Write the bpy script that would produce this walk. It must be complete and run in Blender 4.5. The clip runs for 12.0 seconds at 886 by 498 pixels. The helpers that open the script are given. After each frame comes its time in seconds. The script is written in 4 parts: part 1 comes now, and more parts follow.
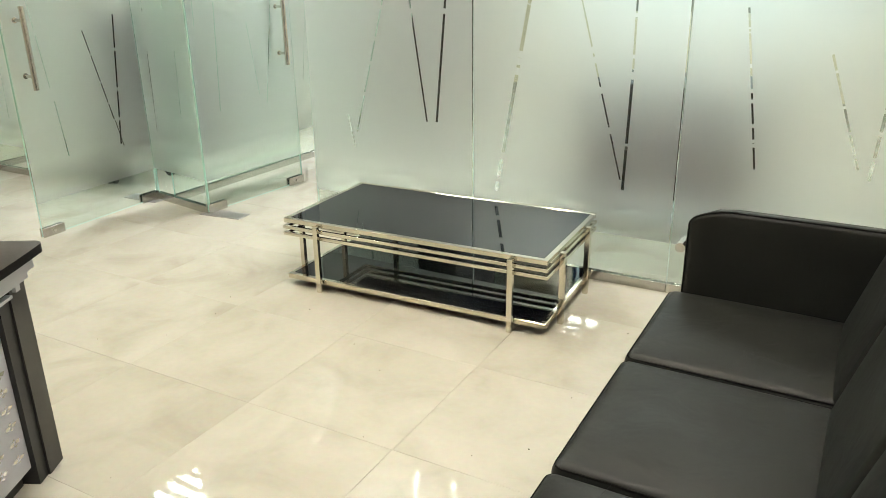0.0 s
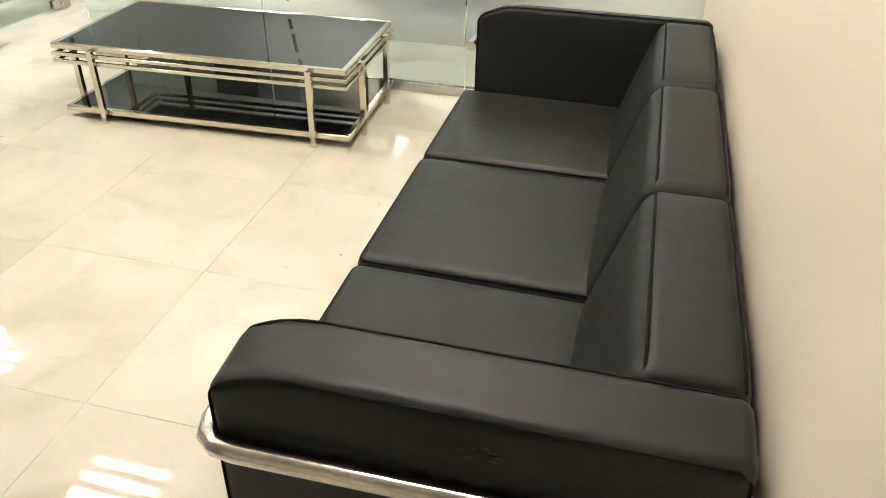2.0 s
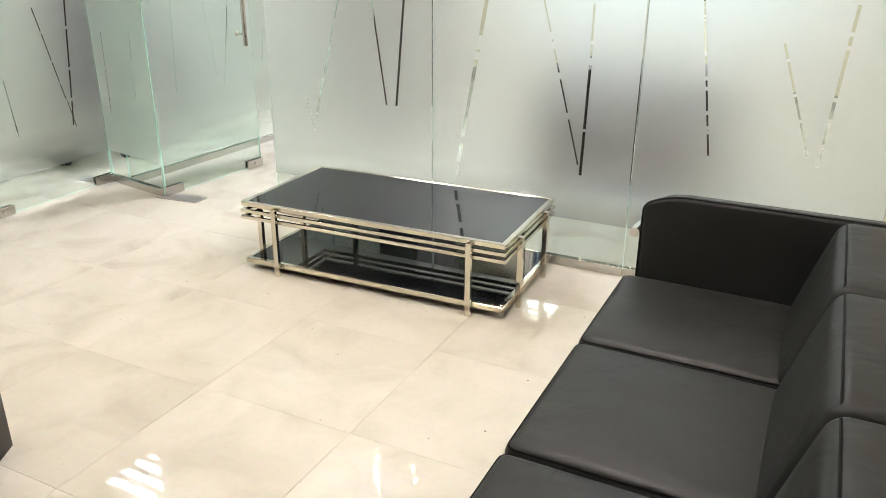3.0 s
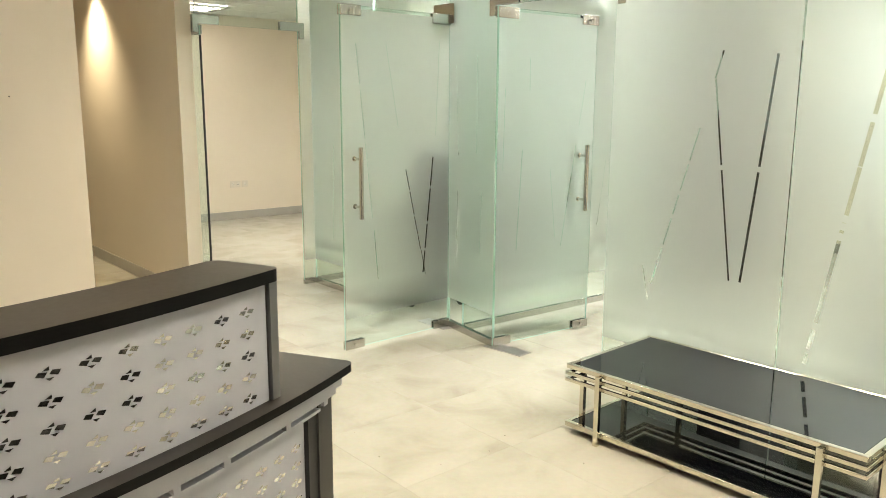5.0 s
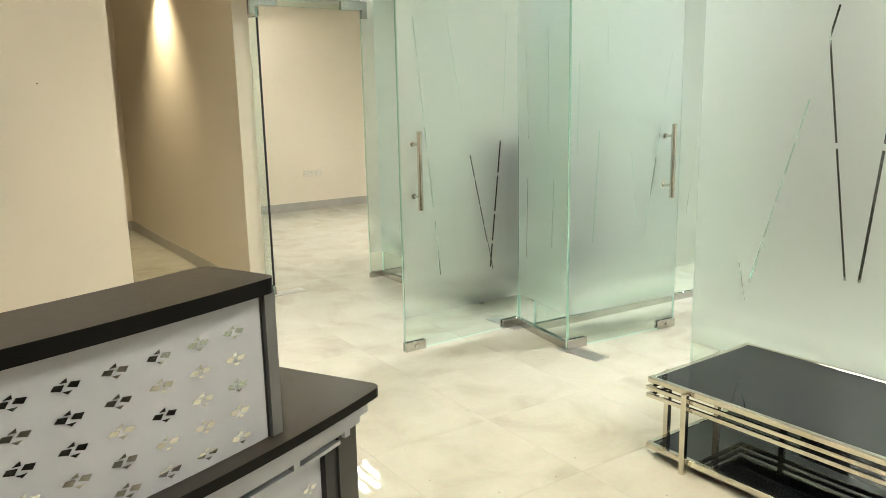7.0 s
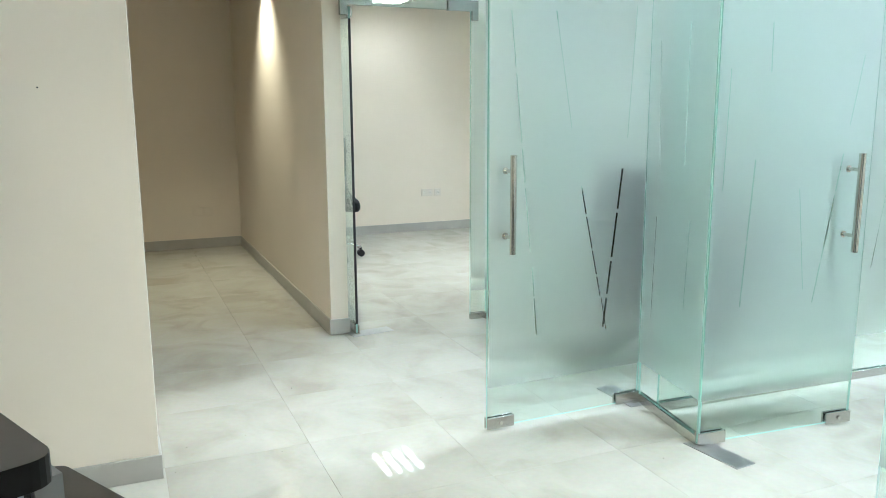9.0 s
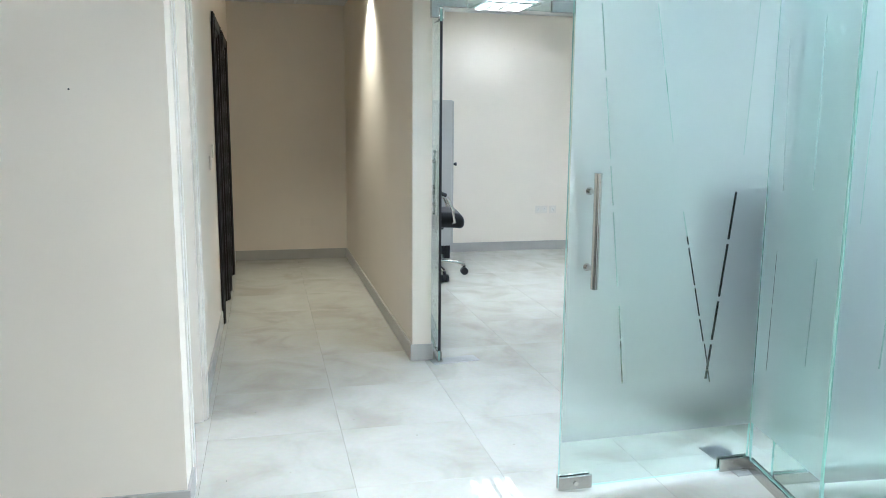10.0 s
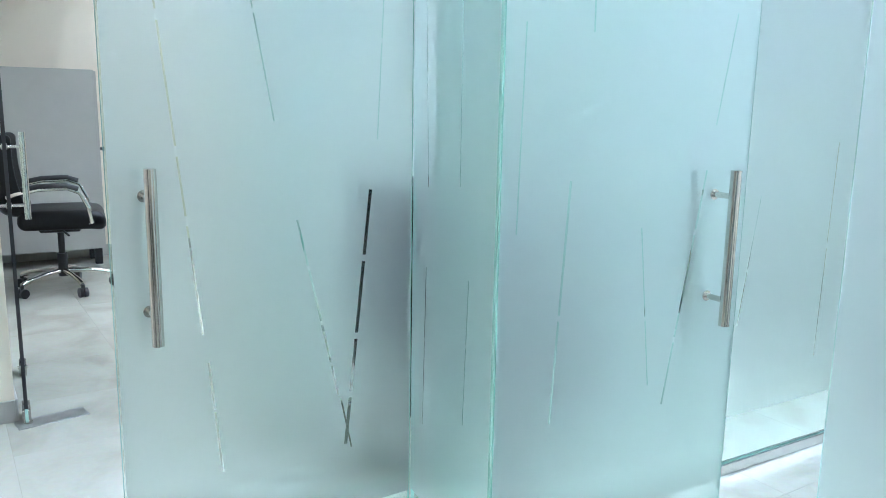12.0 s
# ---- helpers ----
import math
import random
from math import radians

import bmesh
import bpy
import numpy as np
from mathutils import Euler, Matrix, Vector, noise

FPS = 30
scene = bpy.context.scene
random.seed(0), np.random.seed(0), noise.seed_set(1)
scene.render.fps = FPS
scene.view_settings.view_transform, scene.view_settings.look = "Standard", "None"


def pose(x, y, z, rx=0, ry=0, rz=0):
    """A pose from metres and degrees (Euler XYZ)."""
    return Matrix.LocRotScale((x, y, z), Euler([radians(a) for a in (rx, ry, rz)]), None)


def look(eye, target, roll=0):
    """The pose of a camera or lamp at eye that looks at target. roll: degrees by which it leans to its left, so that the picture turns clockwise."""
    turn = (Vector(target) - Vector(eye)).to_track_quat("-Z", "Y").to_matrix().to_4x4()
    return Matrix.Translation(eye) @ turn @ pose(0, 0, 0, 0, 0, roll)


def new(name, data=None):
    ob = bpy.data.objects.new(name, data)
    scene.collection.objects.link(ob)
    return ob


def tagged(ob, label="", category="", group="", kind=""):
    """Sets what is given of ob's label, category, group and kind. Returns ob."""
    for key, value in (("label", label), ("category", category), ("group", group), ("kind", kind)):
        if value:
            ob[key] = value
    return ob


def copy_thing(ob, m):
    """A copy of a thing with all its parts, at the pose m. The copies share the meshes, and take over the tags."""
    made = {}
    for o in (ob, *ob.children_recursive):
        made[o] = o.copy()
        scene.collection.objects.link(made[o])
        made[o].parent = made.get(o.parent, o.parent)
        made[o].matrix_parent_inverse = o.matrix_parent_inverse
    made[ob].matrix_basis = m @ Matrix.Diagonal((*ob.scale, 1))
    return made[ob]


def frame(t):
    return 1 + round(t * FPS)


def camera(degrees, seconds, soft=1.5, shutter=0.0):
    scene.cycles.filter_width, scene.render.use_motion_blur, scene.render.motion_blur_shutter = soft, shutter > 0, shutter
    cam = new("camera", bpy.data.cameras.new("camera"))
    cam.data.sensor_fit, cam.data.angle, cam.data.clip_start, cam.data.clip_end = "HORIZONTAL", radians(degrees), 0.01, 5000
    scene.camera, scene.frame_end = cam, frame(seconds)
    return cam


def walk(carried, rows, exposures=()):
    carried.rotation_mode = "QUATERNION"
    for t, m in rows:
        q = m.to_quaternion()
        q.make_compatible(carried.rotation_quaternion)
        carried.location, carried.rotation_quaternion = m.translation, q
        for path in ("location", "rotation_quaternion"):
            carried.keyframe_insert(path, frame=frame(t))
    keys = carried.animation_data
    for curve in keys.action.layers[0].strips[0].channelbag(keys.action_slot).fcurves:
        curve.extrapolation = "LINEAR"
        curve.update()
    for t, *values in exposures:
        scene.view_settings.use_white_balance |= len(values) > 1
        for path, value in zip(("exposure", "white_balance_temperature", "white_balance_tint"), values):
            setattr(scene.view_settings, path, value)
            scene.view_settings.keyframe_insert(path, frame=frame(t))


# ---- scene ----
cam = camera(59.6, 12.0, 0.9)
PATH = [
    (0, (-0.42, -3.551, 1.457), (-1.33, -1.917, 0.75), -0.8),
    (0.5, (-0.377, -3.564, 1.456), (-0.978, -1.846, 0.625), -0.6),
    (1, (-0.368, -3.56, 1.415), (-0.838, -1.913, 0.383), -1.0),
    (1.5, (-0.367, -3.575, 1.396), (-0.766, -1.998, 0.232), -0.4),
    (2, (-0.36, -3.577, 1.411), (-0.766, -1.958, 0.31), 0.9),
    (2.5, (-0.377, -3.556, 1.439), (-0.976, -1.875, 0.536), 1.0),
    (2.7, (-0.387, -3.552, 1.449), (-1.083, -1.87, 0.621), 0.7),
    (4.3, (-0.466, -3.538, 1.47), (-1.746, -2.093, 0.947), -0.3),
    (4.5, (-0.48, -3.549, 1.479), (-1.846, -2.167, 1.009), -0.1),
    (5, (-0.506, -3.558, 1.493), (-2.006, -2.287, 1.128), 0.3),
    (5.5, (-0.526, -3.553, 1.487), (-2.061, -2.316, 1.148), 0.3),
    (6, (-0.568, -3.532, 1.471), (-2.095, -2.291, 1.112), -0.3),
    (6.5, (-0.656, -3.385, 1.447), (-2.198, -2.17, 1.062), -0.9),
    (7, (-0.761, -3.2, 1.449), (-2.392, -2.112, 1.053), -1.2),
    (7.2, (-0.819, -3.141, 1.44), (-2.48, -2.104, 1.033), -1.0),
    (8.8, (-1.342, -2.635, 1.428), (-3.115, -1.792, 1.046), -0.3),
    (9, (-1.4, -2.534, 1.438), (-3.212, -1.765, 1.084), -0.3),
    (9.5, (-1.521, -2.335, 1.421), (-3.404, -1.747, 1.092), -0.9),
    (10, (-1.713, -2.145, 1.42), (-3.636, -1.701, 1.1), 0.4),
    (10.5, (-1.882, -1.992, 1.418), (-3.811, -1.563, 1.113), -0.6),
    (11, (-2.059, -1.734, 1.395), (-3.954, -1.19, 1.058), -1.2),
    (11.5, (-2.202, -1.531, 1.393), (-4.021, -0.775, 1.049), -0.1),
    (12, (-2.436, -1.383, 1.399), (-4.083, -0.307, 1.039), 1.0),
]
LIGHT = [(0, 0.08, 6700, 9), (0.7, 0.12, 7000, 8), (1.5, 0.35, 7600, 9), (2.5, 0.28, 6400, 20), (5.5, 0.2, 7200, 8), (7.0, 0.2, 6850, 6), (9.0, 0.24, 5400, 3), (10.5, 0.27, 4950, 10), (12.0, 0.24, 4900, 6)]
walk(cam, [(t, look(eye, target, roll)) for t, eye, target, roll in PATH], LIGHT)
scene.cycles.transparent_max_bounces = 32

# ---- world and light ----
world = bpy.data.worlds.new("world")
scene.world = world
world.use_nodes = True
wn = world.node_tree
sky = wn.nodes.new("ShaderNodeTexSky")
sky.sky_type = 'NISHITA'
sky.sun_disc = False
sky.sun_elevation, sky.sun_rotation = radians(48), radians(200)
wn.nodes["Background"].inputs["Strength"].default_value = 0.06
wn.links.new(sky.outputs["Color"], wn.nodes["Background"].inputs["Color"])
sun_data = bpy.data.lights.new("sun", 'SUN')
sun_data.energy, sun_data.angle, sun_data.color = 2.5, radians(0.5), (1.0, 0.95, 0.88)
sun = new("sun", sun_data)
sun.matrix_world = look((0, -20, 22), (0, 0, 0))

TUBE = 56.0        # strength of the fluorescent tubes
DOWN = 38.0        # watts of a reception fill downlight, none of them seen
WINDOW = 24.0     # watts of daylight through the office windows
CEIL = 2.60


# ---- helpers ----
def mat(name, colour, rough=0.5, metal=0.0, vary=0.08, scale=6.0, bump=0.0, bump_scale=60.0, spec=0.5, coat=0.0, random_vary=0.0, dent=0.0):
    m = bpy.data.materials.new(name)
    m.use_nodes = True
    n, l = m.node_tree.nodes, m.node_tree.links
    b = n["Principled BSDF"]
    b.inputs["Metallic"].default_value = metal
    b.inputs["Specular IOR Level"].default_value = spec
    b.inputs["Coat Weight"].default_value = coat
    tc = n.new("ShaderNodeTexCoord")
    n1 = n.new("ShaderNodeTexNoise")
    n1.inputs["Scale"].default_value, n1.inputs["Detail"].default_value = scale, 5
    l.new(tc.outputs["Object"], n1.inputs["Vector"])
    r = n.new("ShaderNodeMapRange")
    r.inputs["To Min"].default_value, r.inputs["To Max"].default_value = 1 - vary, 1 + vary
    r.inputs["From Min"].default_value, r.inputs["From Max"].default_value = 0.25, 0.75
    l.new(n1.outputs["Fac"], r.inputs["Value"])
    fac = r.outputs["Result"]
    if random_vary:
        oi = n.new("ShaderNodeObjectInfo")
        r2 = n.new("ShaderNodeMapRange")
        r2.inputs["To Min"].default_value, r2.inputs["To Max"].default_value = 1 - random_vary, 1 + random_vary
        l.new(oi.outputs["Random"], r2.inputs["Value"])
        mu = n.new("ShaderNodeMath"); mu.operation = 'MULTIPLY'
        l.new(fac, mu.inputs[0]); l.new(r2.outputs["Result"], mu.inputs[1])
        fac = mu.outputs[0]
    mx = n.new("ShaderNodeVectorMath"); mx.operation = 'SCALE'
    mx.inputs[0].default_value = colour
    l.new(fac, mx.inputs["Scale"])
    l.new(mx.outputs["Vector"], b.inputs["Base Color"])
    rr = n.new("ShaderNodeMapRange")
    rr.inputs["To Min"].default_value, rr.inputs["To Max"].default_value = (rough * 0.92, min(rough * 1.08, 1.0)) if not metal else (rough * 0.95, rough * 1.05)
    n2 = n.new("ShaderNodeTexNoise")
    n2.inputs["Scale"].default_value, n2.inputs["Detail"].default_value = bump_scale, 4
    l.new(tc.outputs["Object"], n2.inputs["Vector"])
    l.new(n2.outputs["Fac"], rr.inputs["Value"])
    l.new(rr.outputs["Result"], b.inputs["Roughness"])
    if bump:
        bp = n.new("ShaderNodeBump")
        bp.inputs["Strength"].default_value, bp.inputs["Distance"].default_value = bump, 0.004
        l.new(n2.outputs["Fac"], bp.inputs["Height"])
        if dent:
            n3 = n.new("ShaderNodeTexNoise")
            n3.inputs["Scale"].default_value, n3.inputs["Detail"].default_value, n3.inputs["Distortion"].default_value = 7.0, 3, 0.6
            l.new(tc.outputs["Object"], n3.inputs["Vector"])
            b2 = n.new("ShaderNodeBump")
            b2.inputs["Strength"].default_value, b2.inputs["Distance"].default_value = dent, 0.02
            l.new(n3.outputs["Fac"], b2.inputs["Height"])
            l.new(b2.outputs["Normal"], bp.inputs["Normal"])
        l.new(bp.outputs["Normal"], b.inputs["Normal"])
    return m


def glow(name, colour, strength):
    m = bpy.data.materials.new(name)
    m.use_nodes = True
    n, l = m.node_tree.nodes, m.node_tree.links
    n.clear()
    e = n.new("ShaderNodeEmission")
    e.inputs["Color"].default_value, e.inputs["Strength"].default_value = (*colour, 1), strength
    o = n.new("ShaderNodeOutputMaterial")
    l.new(e.outputs[0], o.inputs["Surface"])
    return m


def clear_glass(name, colour):
    m = bpy.data.materials.new(name)
    m.use_nodes = True
    n, l = m.node_tree.nodes, m.node_tree.links
    n.clear()
    t = n.new("ShaderNodeBsdfTransparent"); t.inputs["Color"].default_value = (*colour, 1)
    g = n.new("ShaderNodeBsdfGlossy"); g.inputs["Roughness"].default_value = 0.01
    lw = n.new("ShaderNodeLayerWeight"); lw.inputs["Blend"].default_value = 0.5
    pw = n.new("ShaderNodeMath"); pw.operation = 'POWER'; pw.inputs[1].default_value = 5.0
    l.new(lw.outputs["Facing"], pw.inputs[0])
    f = n.new("ShaderNodeMapRange"); f.inputs["To Min"].default_value, f.inputs["To Max"].default_value = 0.04, 0.9
    l.new(pw.outputs[0], f.inputs["Value"])
    mx = n.new("ShaderNodeMixShader")
    o = n.new("ShaderNodeOutputMaterial")
    l.new(f.outputs[0], mx.inputs["Fac"]); l.new(t.outputs[0], mx.inputs[1]); l.new(g.outputs[0], mx.inputs[2])
    l.new(mx.outputs[0], o.inputs["Surface"])
    return m


def frost(name, colour, low, high, thin=0.25):
    """Etched film: scatters light through, thinner near its lower edge."""
    m = bpy.data.materials.new(name)
    m.use_nodes = True
    n, l = m.node_tree.nodes, m.node_tree.links
    n.clear()
    tl = n.new("ShaderNodeBsdfTranslucent"); tl.inputs["Color"].default_value = (*colour, 1)
    df = n.new("ShaderNodeBsdfDiffuse"); df.inputs["Color"].default_value = (*colour, 1)
    rf = n.new("ShaderNodeBsdfRefraction")
    rf.inputs["Color"].default_value = (*colour, 1)
    rf.inputs["Roughness"].default_value, rf.inputs["IOR"].default_value = 0.84, 1.28
    m1 = n.new("ShaderNodeMixShader"); m1.inputs["Fac"].default_value = 0.90
    m2 = n.new("ShaderNodeMixShader"); m2.inputs["Fac"].default_value = 0.15
    l.new(tl.outputs[0], m1.inputs[1]); l.new(rf.outputs[0], m1.inputs[2])
    l.new(m1.outputs[0], m2.inputs[1]); l.new(df.outputs[0], m2.inputs[2])
    tr = n.new("ShaderNodeBsdfTransparent"); tr.inputs["Color"].default_value = (0.95, 0.98, 0.97, 1)
    tc = n.new("ShaderNodeTexCoord")
    sp = n.new("ShaderNodeSeparateXYZ")
    l.new(tc.outputs["Object"], sp.inputs[0])
    mr = n.new("ShaderNodeMapRange"); mr.interpolation_type = 'SMOOTHSTEP'
    mr.inputs["From Min"].default_value, mr.inputs["From Max"].default_value = low, high
    mr.inputs["To Min"].default_value, mr.inputs["To Max"].default_value = thin, 1.0
    l.new(sp.outputs["Z"], mr.inputs["Value"])
    m3 = n.new("ShaderNodeMixShader")
    l.new(mr.outputs["Result"], m3.inputs["Fac"])
    l.new(tr.outputs[0], m3.inputs[1]); l.new(m2.outputs[0], m3.inputs[2])
    o = n.new("ShaderNodeOutputMaterial")
    l.new(m3.outputs[0], o.inputs["Surface"])
    return m


def box(bm, lo, hi, bevel=0.0, seg=2, slot=0):
    """An axis-aligned box from corner to corner, its edges rounded if asked."""
    vs = [bm.verts.new((x, y, z)) for x in (lo[0], hi[0]) for y in (lo[1], hi[1]) for z in (lo[2], hi[2])]
    quads = [(0, 1, 3, 2), (4, 6, 7, 5), (0, 4, 5, 1), (2, 3, 7, 6), (0, 2, 6, 4), (1, 5, 7, 3)]
    fs = [bm.faces.new([vs[i] for i in q]) for q in quads]
    for f in fs:
        f.material_index = slot
    if bevel:
        es = list({e for f in fs for e in f.edges})
        bmesh.ops.bevel(bm, geom=es, offset=bevel, segments=seg, affect='EDGES', profile=0.5)
    return bm


def tube(bm, a, b, r, sides=12, r2=None):
    a, b = Vector(a), Vector(b)
    d = b - a
    q = d.to_track_quat("Z", "Y").to_matrix().to_4x4()
    bmesh.ops.create_cone(bm, cap_ends=True, segments=sides, radius1=r, radius2=r if r2 is None else r2, depth=d.length,
                          matrix=Matrix.Translation((a + b) / 2) @ q)
    return bm


def pipe(bm, pts, r, sides=8, closed=False):
    """A round tube along a line of points."""
    pts = [Vector(p) for p in pts]
    n = len(pts)
    rings = []
    up = Vector((0, 0, 1))
    for i, p in enumerate(pts):
        a = pts[(i - 1) % n] if closed or i else p
        b = pts[(i + 1) % n] if closed or i < n - 1 else p
        t = (b - a).normalized()
        s = t.cross(up)
        if s.length < 0.05:
            s = t.cross(Vector((0, 1, 0)))
        s.normalize()
        u = s.cross(t)
        rings.append([bm.verts.new(p + r * (math.cos(k * math.tau / sides) * s + math.sin(k * math.tau / sides) * u)) for k in range(sides)])
    for i in range(n if closed else n - 1):
        A, B = rings[i], rings[(i + 1) % n]
        for k in range(sides):
            bm.faces.new((A[k], A[(k + 1) % sides], B[(k + 1) % sides], B[k]))
    if not closed:
        bm.faces.new(rings[0]); bm.faces.new(rings[-1])
    return bm


def bm_new():
    return bmesh.new()


def part(name, bm, material, parent=None, label="", smooth=False):
    bmesh.ops.recalc_face_normals(bm, faces=bm.faces)
    me = bpy.data.meshes.new(name)
    bm.to_mesh(me)
    bm.free()
    for m in (material if isinstance(material, (list, tuple)) else [material]):
        me.materials.append(m)
    if smooth:
        me.shade_smooth()
        me.set_sharp_from_angle(angle=radians(40))
    ob = new(name, me)
    if parent is not None:
        ob.parent = parent
    if label:
        ob["label"] = label
    return ob


def thing(name, m, label, category, group="", kind=""):
    e = new(name)
    e.empty_display_size = 0.1
    e.matrix_world = m
    return tagged(e, label, category, group, kind)


def structure(name, bm, material, label, category):
    return tagged(part(name, bm, material), label, category, kind="structure")


# ---- materials ----
PAINT = mat("cream_paint", (0.82, 0.738, 0.622), 0.55, vary=0.025, scale=1.3, bump=0.05, bump_scale=220)
WHITE = mat("white_gloss_paint", (0.80, 0.75, 0.67), 0.35, vary=0.03, scale=3)
CEILING = mat("ceiling_board", (0.74, 0.73, 0.70), 0.85, vary=0.05, scale=90, bump=0.25, bump_scale=300)
GRID = mat("white_metal_grid", (0.8, 0.8, 0.78), 0.4)
SKIRT = mat("grey_tile_skirting", (0.44, 0.42, 0.38), 0.3, vary=0.1, scale=4)
CHROME = mat("polished_steel", (0.68, 0.66, 0.62), 0.19, metal=1.0, vary=0.04)
STEEL = mat("brushed_steel", (0.52, 0.51, 0.48), 0.24, metal=1.0, vary=0.02, scale=20)
SATIN = mat("satin_steel_plate", (0.36, 0.355, 0.34), 0.42, metal=0.85, vary=0.05, scale=30)
GOLDISH = mat("champagne_steel", (0.68, 0.64, 0.55), 0.12, metal=1.0, vary=0.02)
LEATHER = mat("black_leather", (0.0118, 0.0127, 0.0112), 0.48, vary=0.12, scale=5, bump=0.05, bump_scale=650, spec=0.24, dent=0.22)
PIPING = mat("black_piping", (0.006, 0.006, 0.006), 0.8, spec=0.1)
BLACKGLASS = mat("black_glass", (0.006, 0.007, 0.011), 0.03, vary=0.05, spec=0.7)
DARKWOOD = mat("black_brown_laminate", (0.020, 0.0155, 0.0120), 0.38, vary=0.05, scale=14, spec=0.42)
BLACKEDGE = mat("black_edge_band", (0.004, 0.0038, 0.0036), 0.4, vary=0.05, spec=0.15)
GREYLAM = mat("silver_grey_laminate", (0.40, 0.412, 0.455), 0.42, vary=0.04, scale=8)
POST = mat("dark_grey_post", (0.03, 0.029, 0.028), 0.4, vary=0.1)
ESPRESSO = mat("espresso_wood", (0.008, 0.0058, 0.005), 0.5, vary=0.3, scale=9)
CABGREY = mat("grey_enamel", (0.43, 0.415, 0.385), 0.45, vary=0.03)
PLASTIC = mat("white_plastic", (0.74, 0.68, 0.59), 0.35, vary=0.02)
BLACKPL = mat("black_plastic", (0.015, 0.015, 0.016), 0.45, vary=0.1)
FABRIC = mat("black_upholstery", (0.003, 0.003, 0.0036), 0.42, vary=0.2, scale=40, bump=0.15, bump_scale=500, spec=0.25)
GLASS = clear_glass("toughened_glass", (0.918, 0.972, 0.952))
PALE = mat("polished_glass_joint", (0.72, 0.82, 0.78), 0.1, vary=0.05, spec=0.8)
EDGE = mat("glass_edge", (0.42, 0.64, 0.57), 0.12, vary=0.1, spec=0.8)
FILM = frost("etched_film", (0.88, 0.905, 0.90), 0.20, 0.44, 0.35)
FILM_EDGE = frost("etched_film_cut", (0.85, 0.90, 0.885), 0.24, 0.60, 0.55)
TUBEGLOW = glow("fluorescent_tube", (1.0, 0.97, 0.90), TUBE)
COOLGLOW = glow("cool_fluorescent_tube", (0.96, 0.98, 0.985), TUBE * 3.0)
OFFICEGLOW = glow("office_fluorescent_tube", (1.0, 0.97, 0.92), TUBE * 2.2)
# raised strength for the fill light beside the sofa
BRIGHTGLOW = glow("bright_fluorescent_tube", (1.0, 0.95, 0.85), TUBE * 1.7)
# halved strength, to keep wall and floor from burning out
DIMGLOW = glow("dim_fluorescent_tube", (1.0, 0.97, 0.92), TUBE * 0.5)
LAMPGLOW = glow("downlight_bulb", (1.0, 0.85, 0.6), 25.0)


def stone():
    """Polished cream porcelain: cloudy, lightly veined, each tile a little different."""
    m = bpy.data.materials.new("polished_porcelain")
    m.use_nodes = True
    n, l = m.node_tree.nodes, m.node_tree.links
    b = n["Principled BSDF"]
    tc = n.new("ShaderNodeNewGeometry")
    oi = n.new("ShaderNodeObjectInfo")
    ad = n.new("ShaderNodeVectorMath"); ad.operation = 'MULTIPLY_ADD'
    l.new(oi.outputs["Random"], ad.inputs[0]); ad.inputs[1].default_value = (37, 23, 11)
    l.new(tc.outputs["Position"], ad.inputs[2])
    a = n.new("ShaderNodeTexNoise"); a.inputs["Scale"].default_value = 2.8; a.inputs["Detail"].default_value = 6; a.inputs["Distortion"].default_value = 0.8
    l.new(ad.outputs[0], a.inputs["Vector"])
    ramp = n.new("ShaderNodeValToRGB")
    ramp.color_ramp.elements[0].position, ramp.color_ramp.elements[0].color = 0.28, (0.412, 0.388, 0.325, 1)
    ramp.color_ramp.elements[1].position, ramp.color_ramp.elements[1].color = 0.70, (0.524, 0.508, 0.448, 1)
    e = ramp.color_ramp.elements.new(0.48); e.color = (0.484, 0.466, 0.40, 1)
    l.new(a.outputs["Fac"], ramp.inputs[0])
    v = n.new("ShaderNodeTexNoise"); v.inputs["Scale"].default_value = 40; v.inputs["Detail"].default_value = 3
    l.new(ad.outputs[0], v.inputs["Vector"])
    mx = n.new("ShaderNodeMix"); mx.data_type = 'RGBA'; mx.blend_type = 'SOFT_LIGHT'; mx.inputs[0].default_value = 0.12
    l.new(ramp.outputs[0], mx.inputs[6]); l.new(v.outputs["Color"], mx.inputs[7])
    l.new(mx.outputs[2], b.inputs["Base Color"])
    rr = n.new("ShaderNodeMapRange"); rr.inputs["To Min"].default_value, rr.inputs["To Max"].default_value = 0.015, 0.045
    l.new(a.outputs["Fac"], rr.inputs["Value"]); l.new(rr.outputs[0], b.inputs["Roughness"])
    b.inputs["Specular IOR Level"].default_value = 0.32
    return m


STONE = stone()
GROUT = mat("grout", (0.47, 0.45, 0.385), 0.8, vary=0.1)

# ---- the shell ----
RX = -0.112                     # face of the wall behind the sofa
YB = -6.2                      # wall behind the walker
WIN_Y = 4.7                    # window wall of the offices
bm = bm_new(); box(bm, (-10.6, -6.5, -0.2), (0.2, 5.0, -0.012))
floor = structure("floor", bm, GROUT, "polished cream porcelain tile floor with thin grout joints", "floor")
bm = bm_new(); box(bm, (RX, -6.4, 0), (RX + 0.2, 4.9, CEIL))
structure("wall_east", bm, PAINT, "plain cream painted wall behind the sofa", "wall")
bm = bm_new(); box(bm, (-4.75, YB - 0.2, 0), (RX, YB, CEIL))
structure("wall_south", bm, PAINT, "plain cream painted wall of the reception", "wall")
bm = bm_new(); box(bm, (-4.67, YB, 0), (-4.49, -2.452, CEIL))
structure("wall_west", bm, PAINT, "cream painted wall behind the reception desk", "wall")
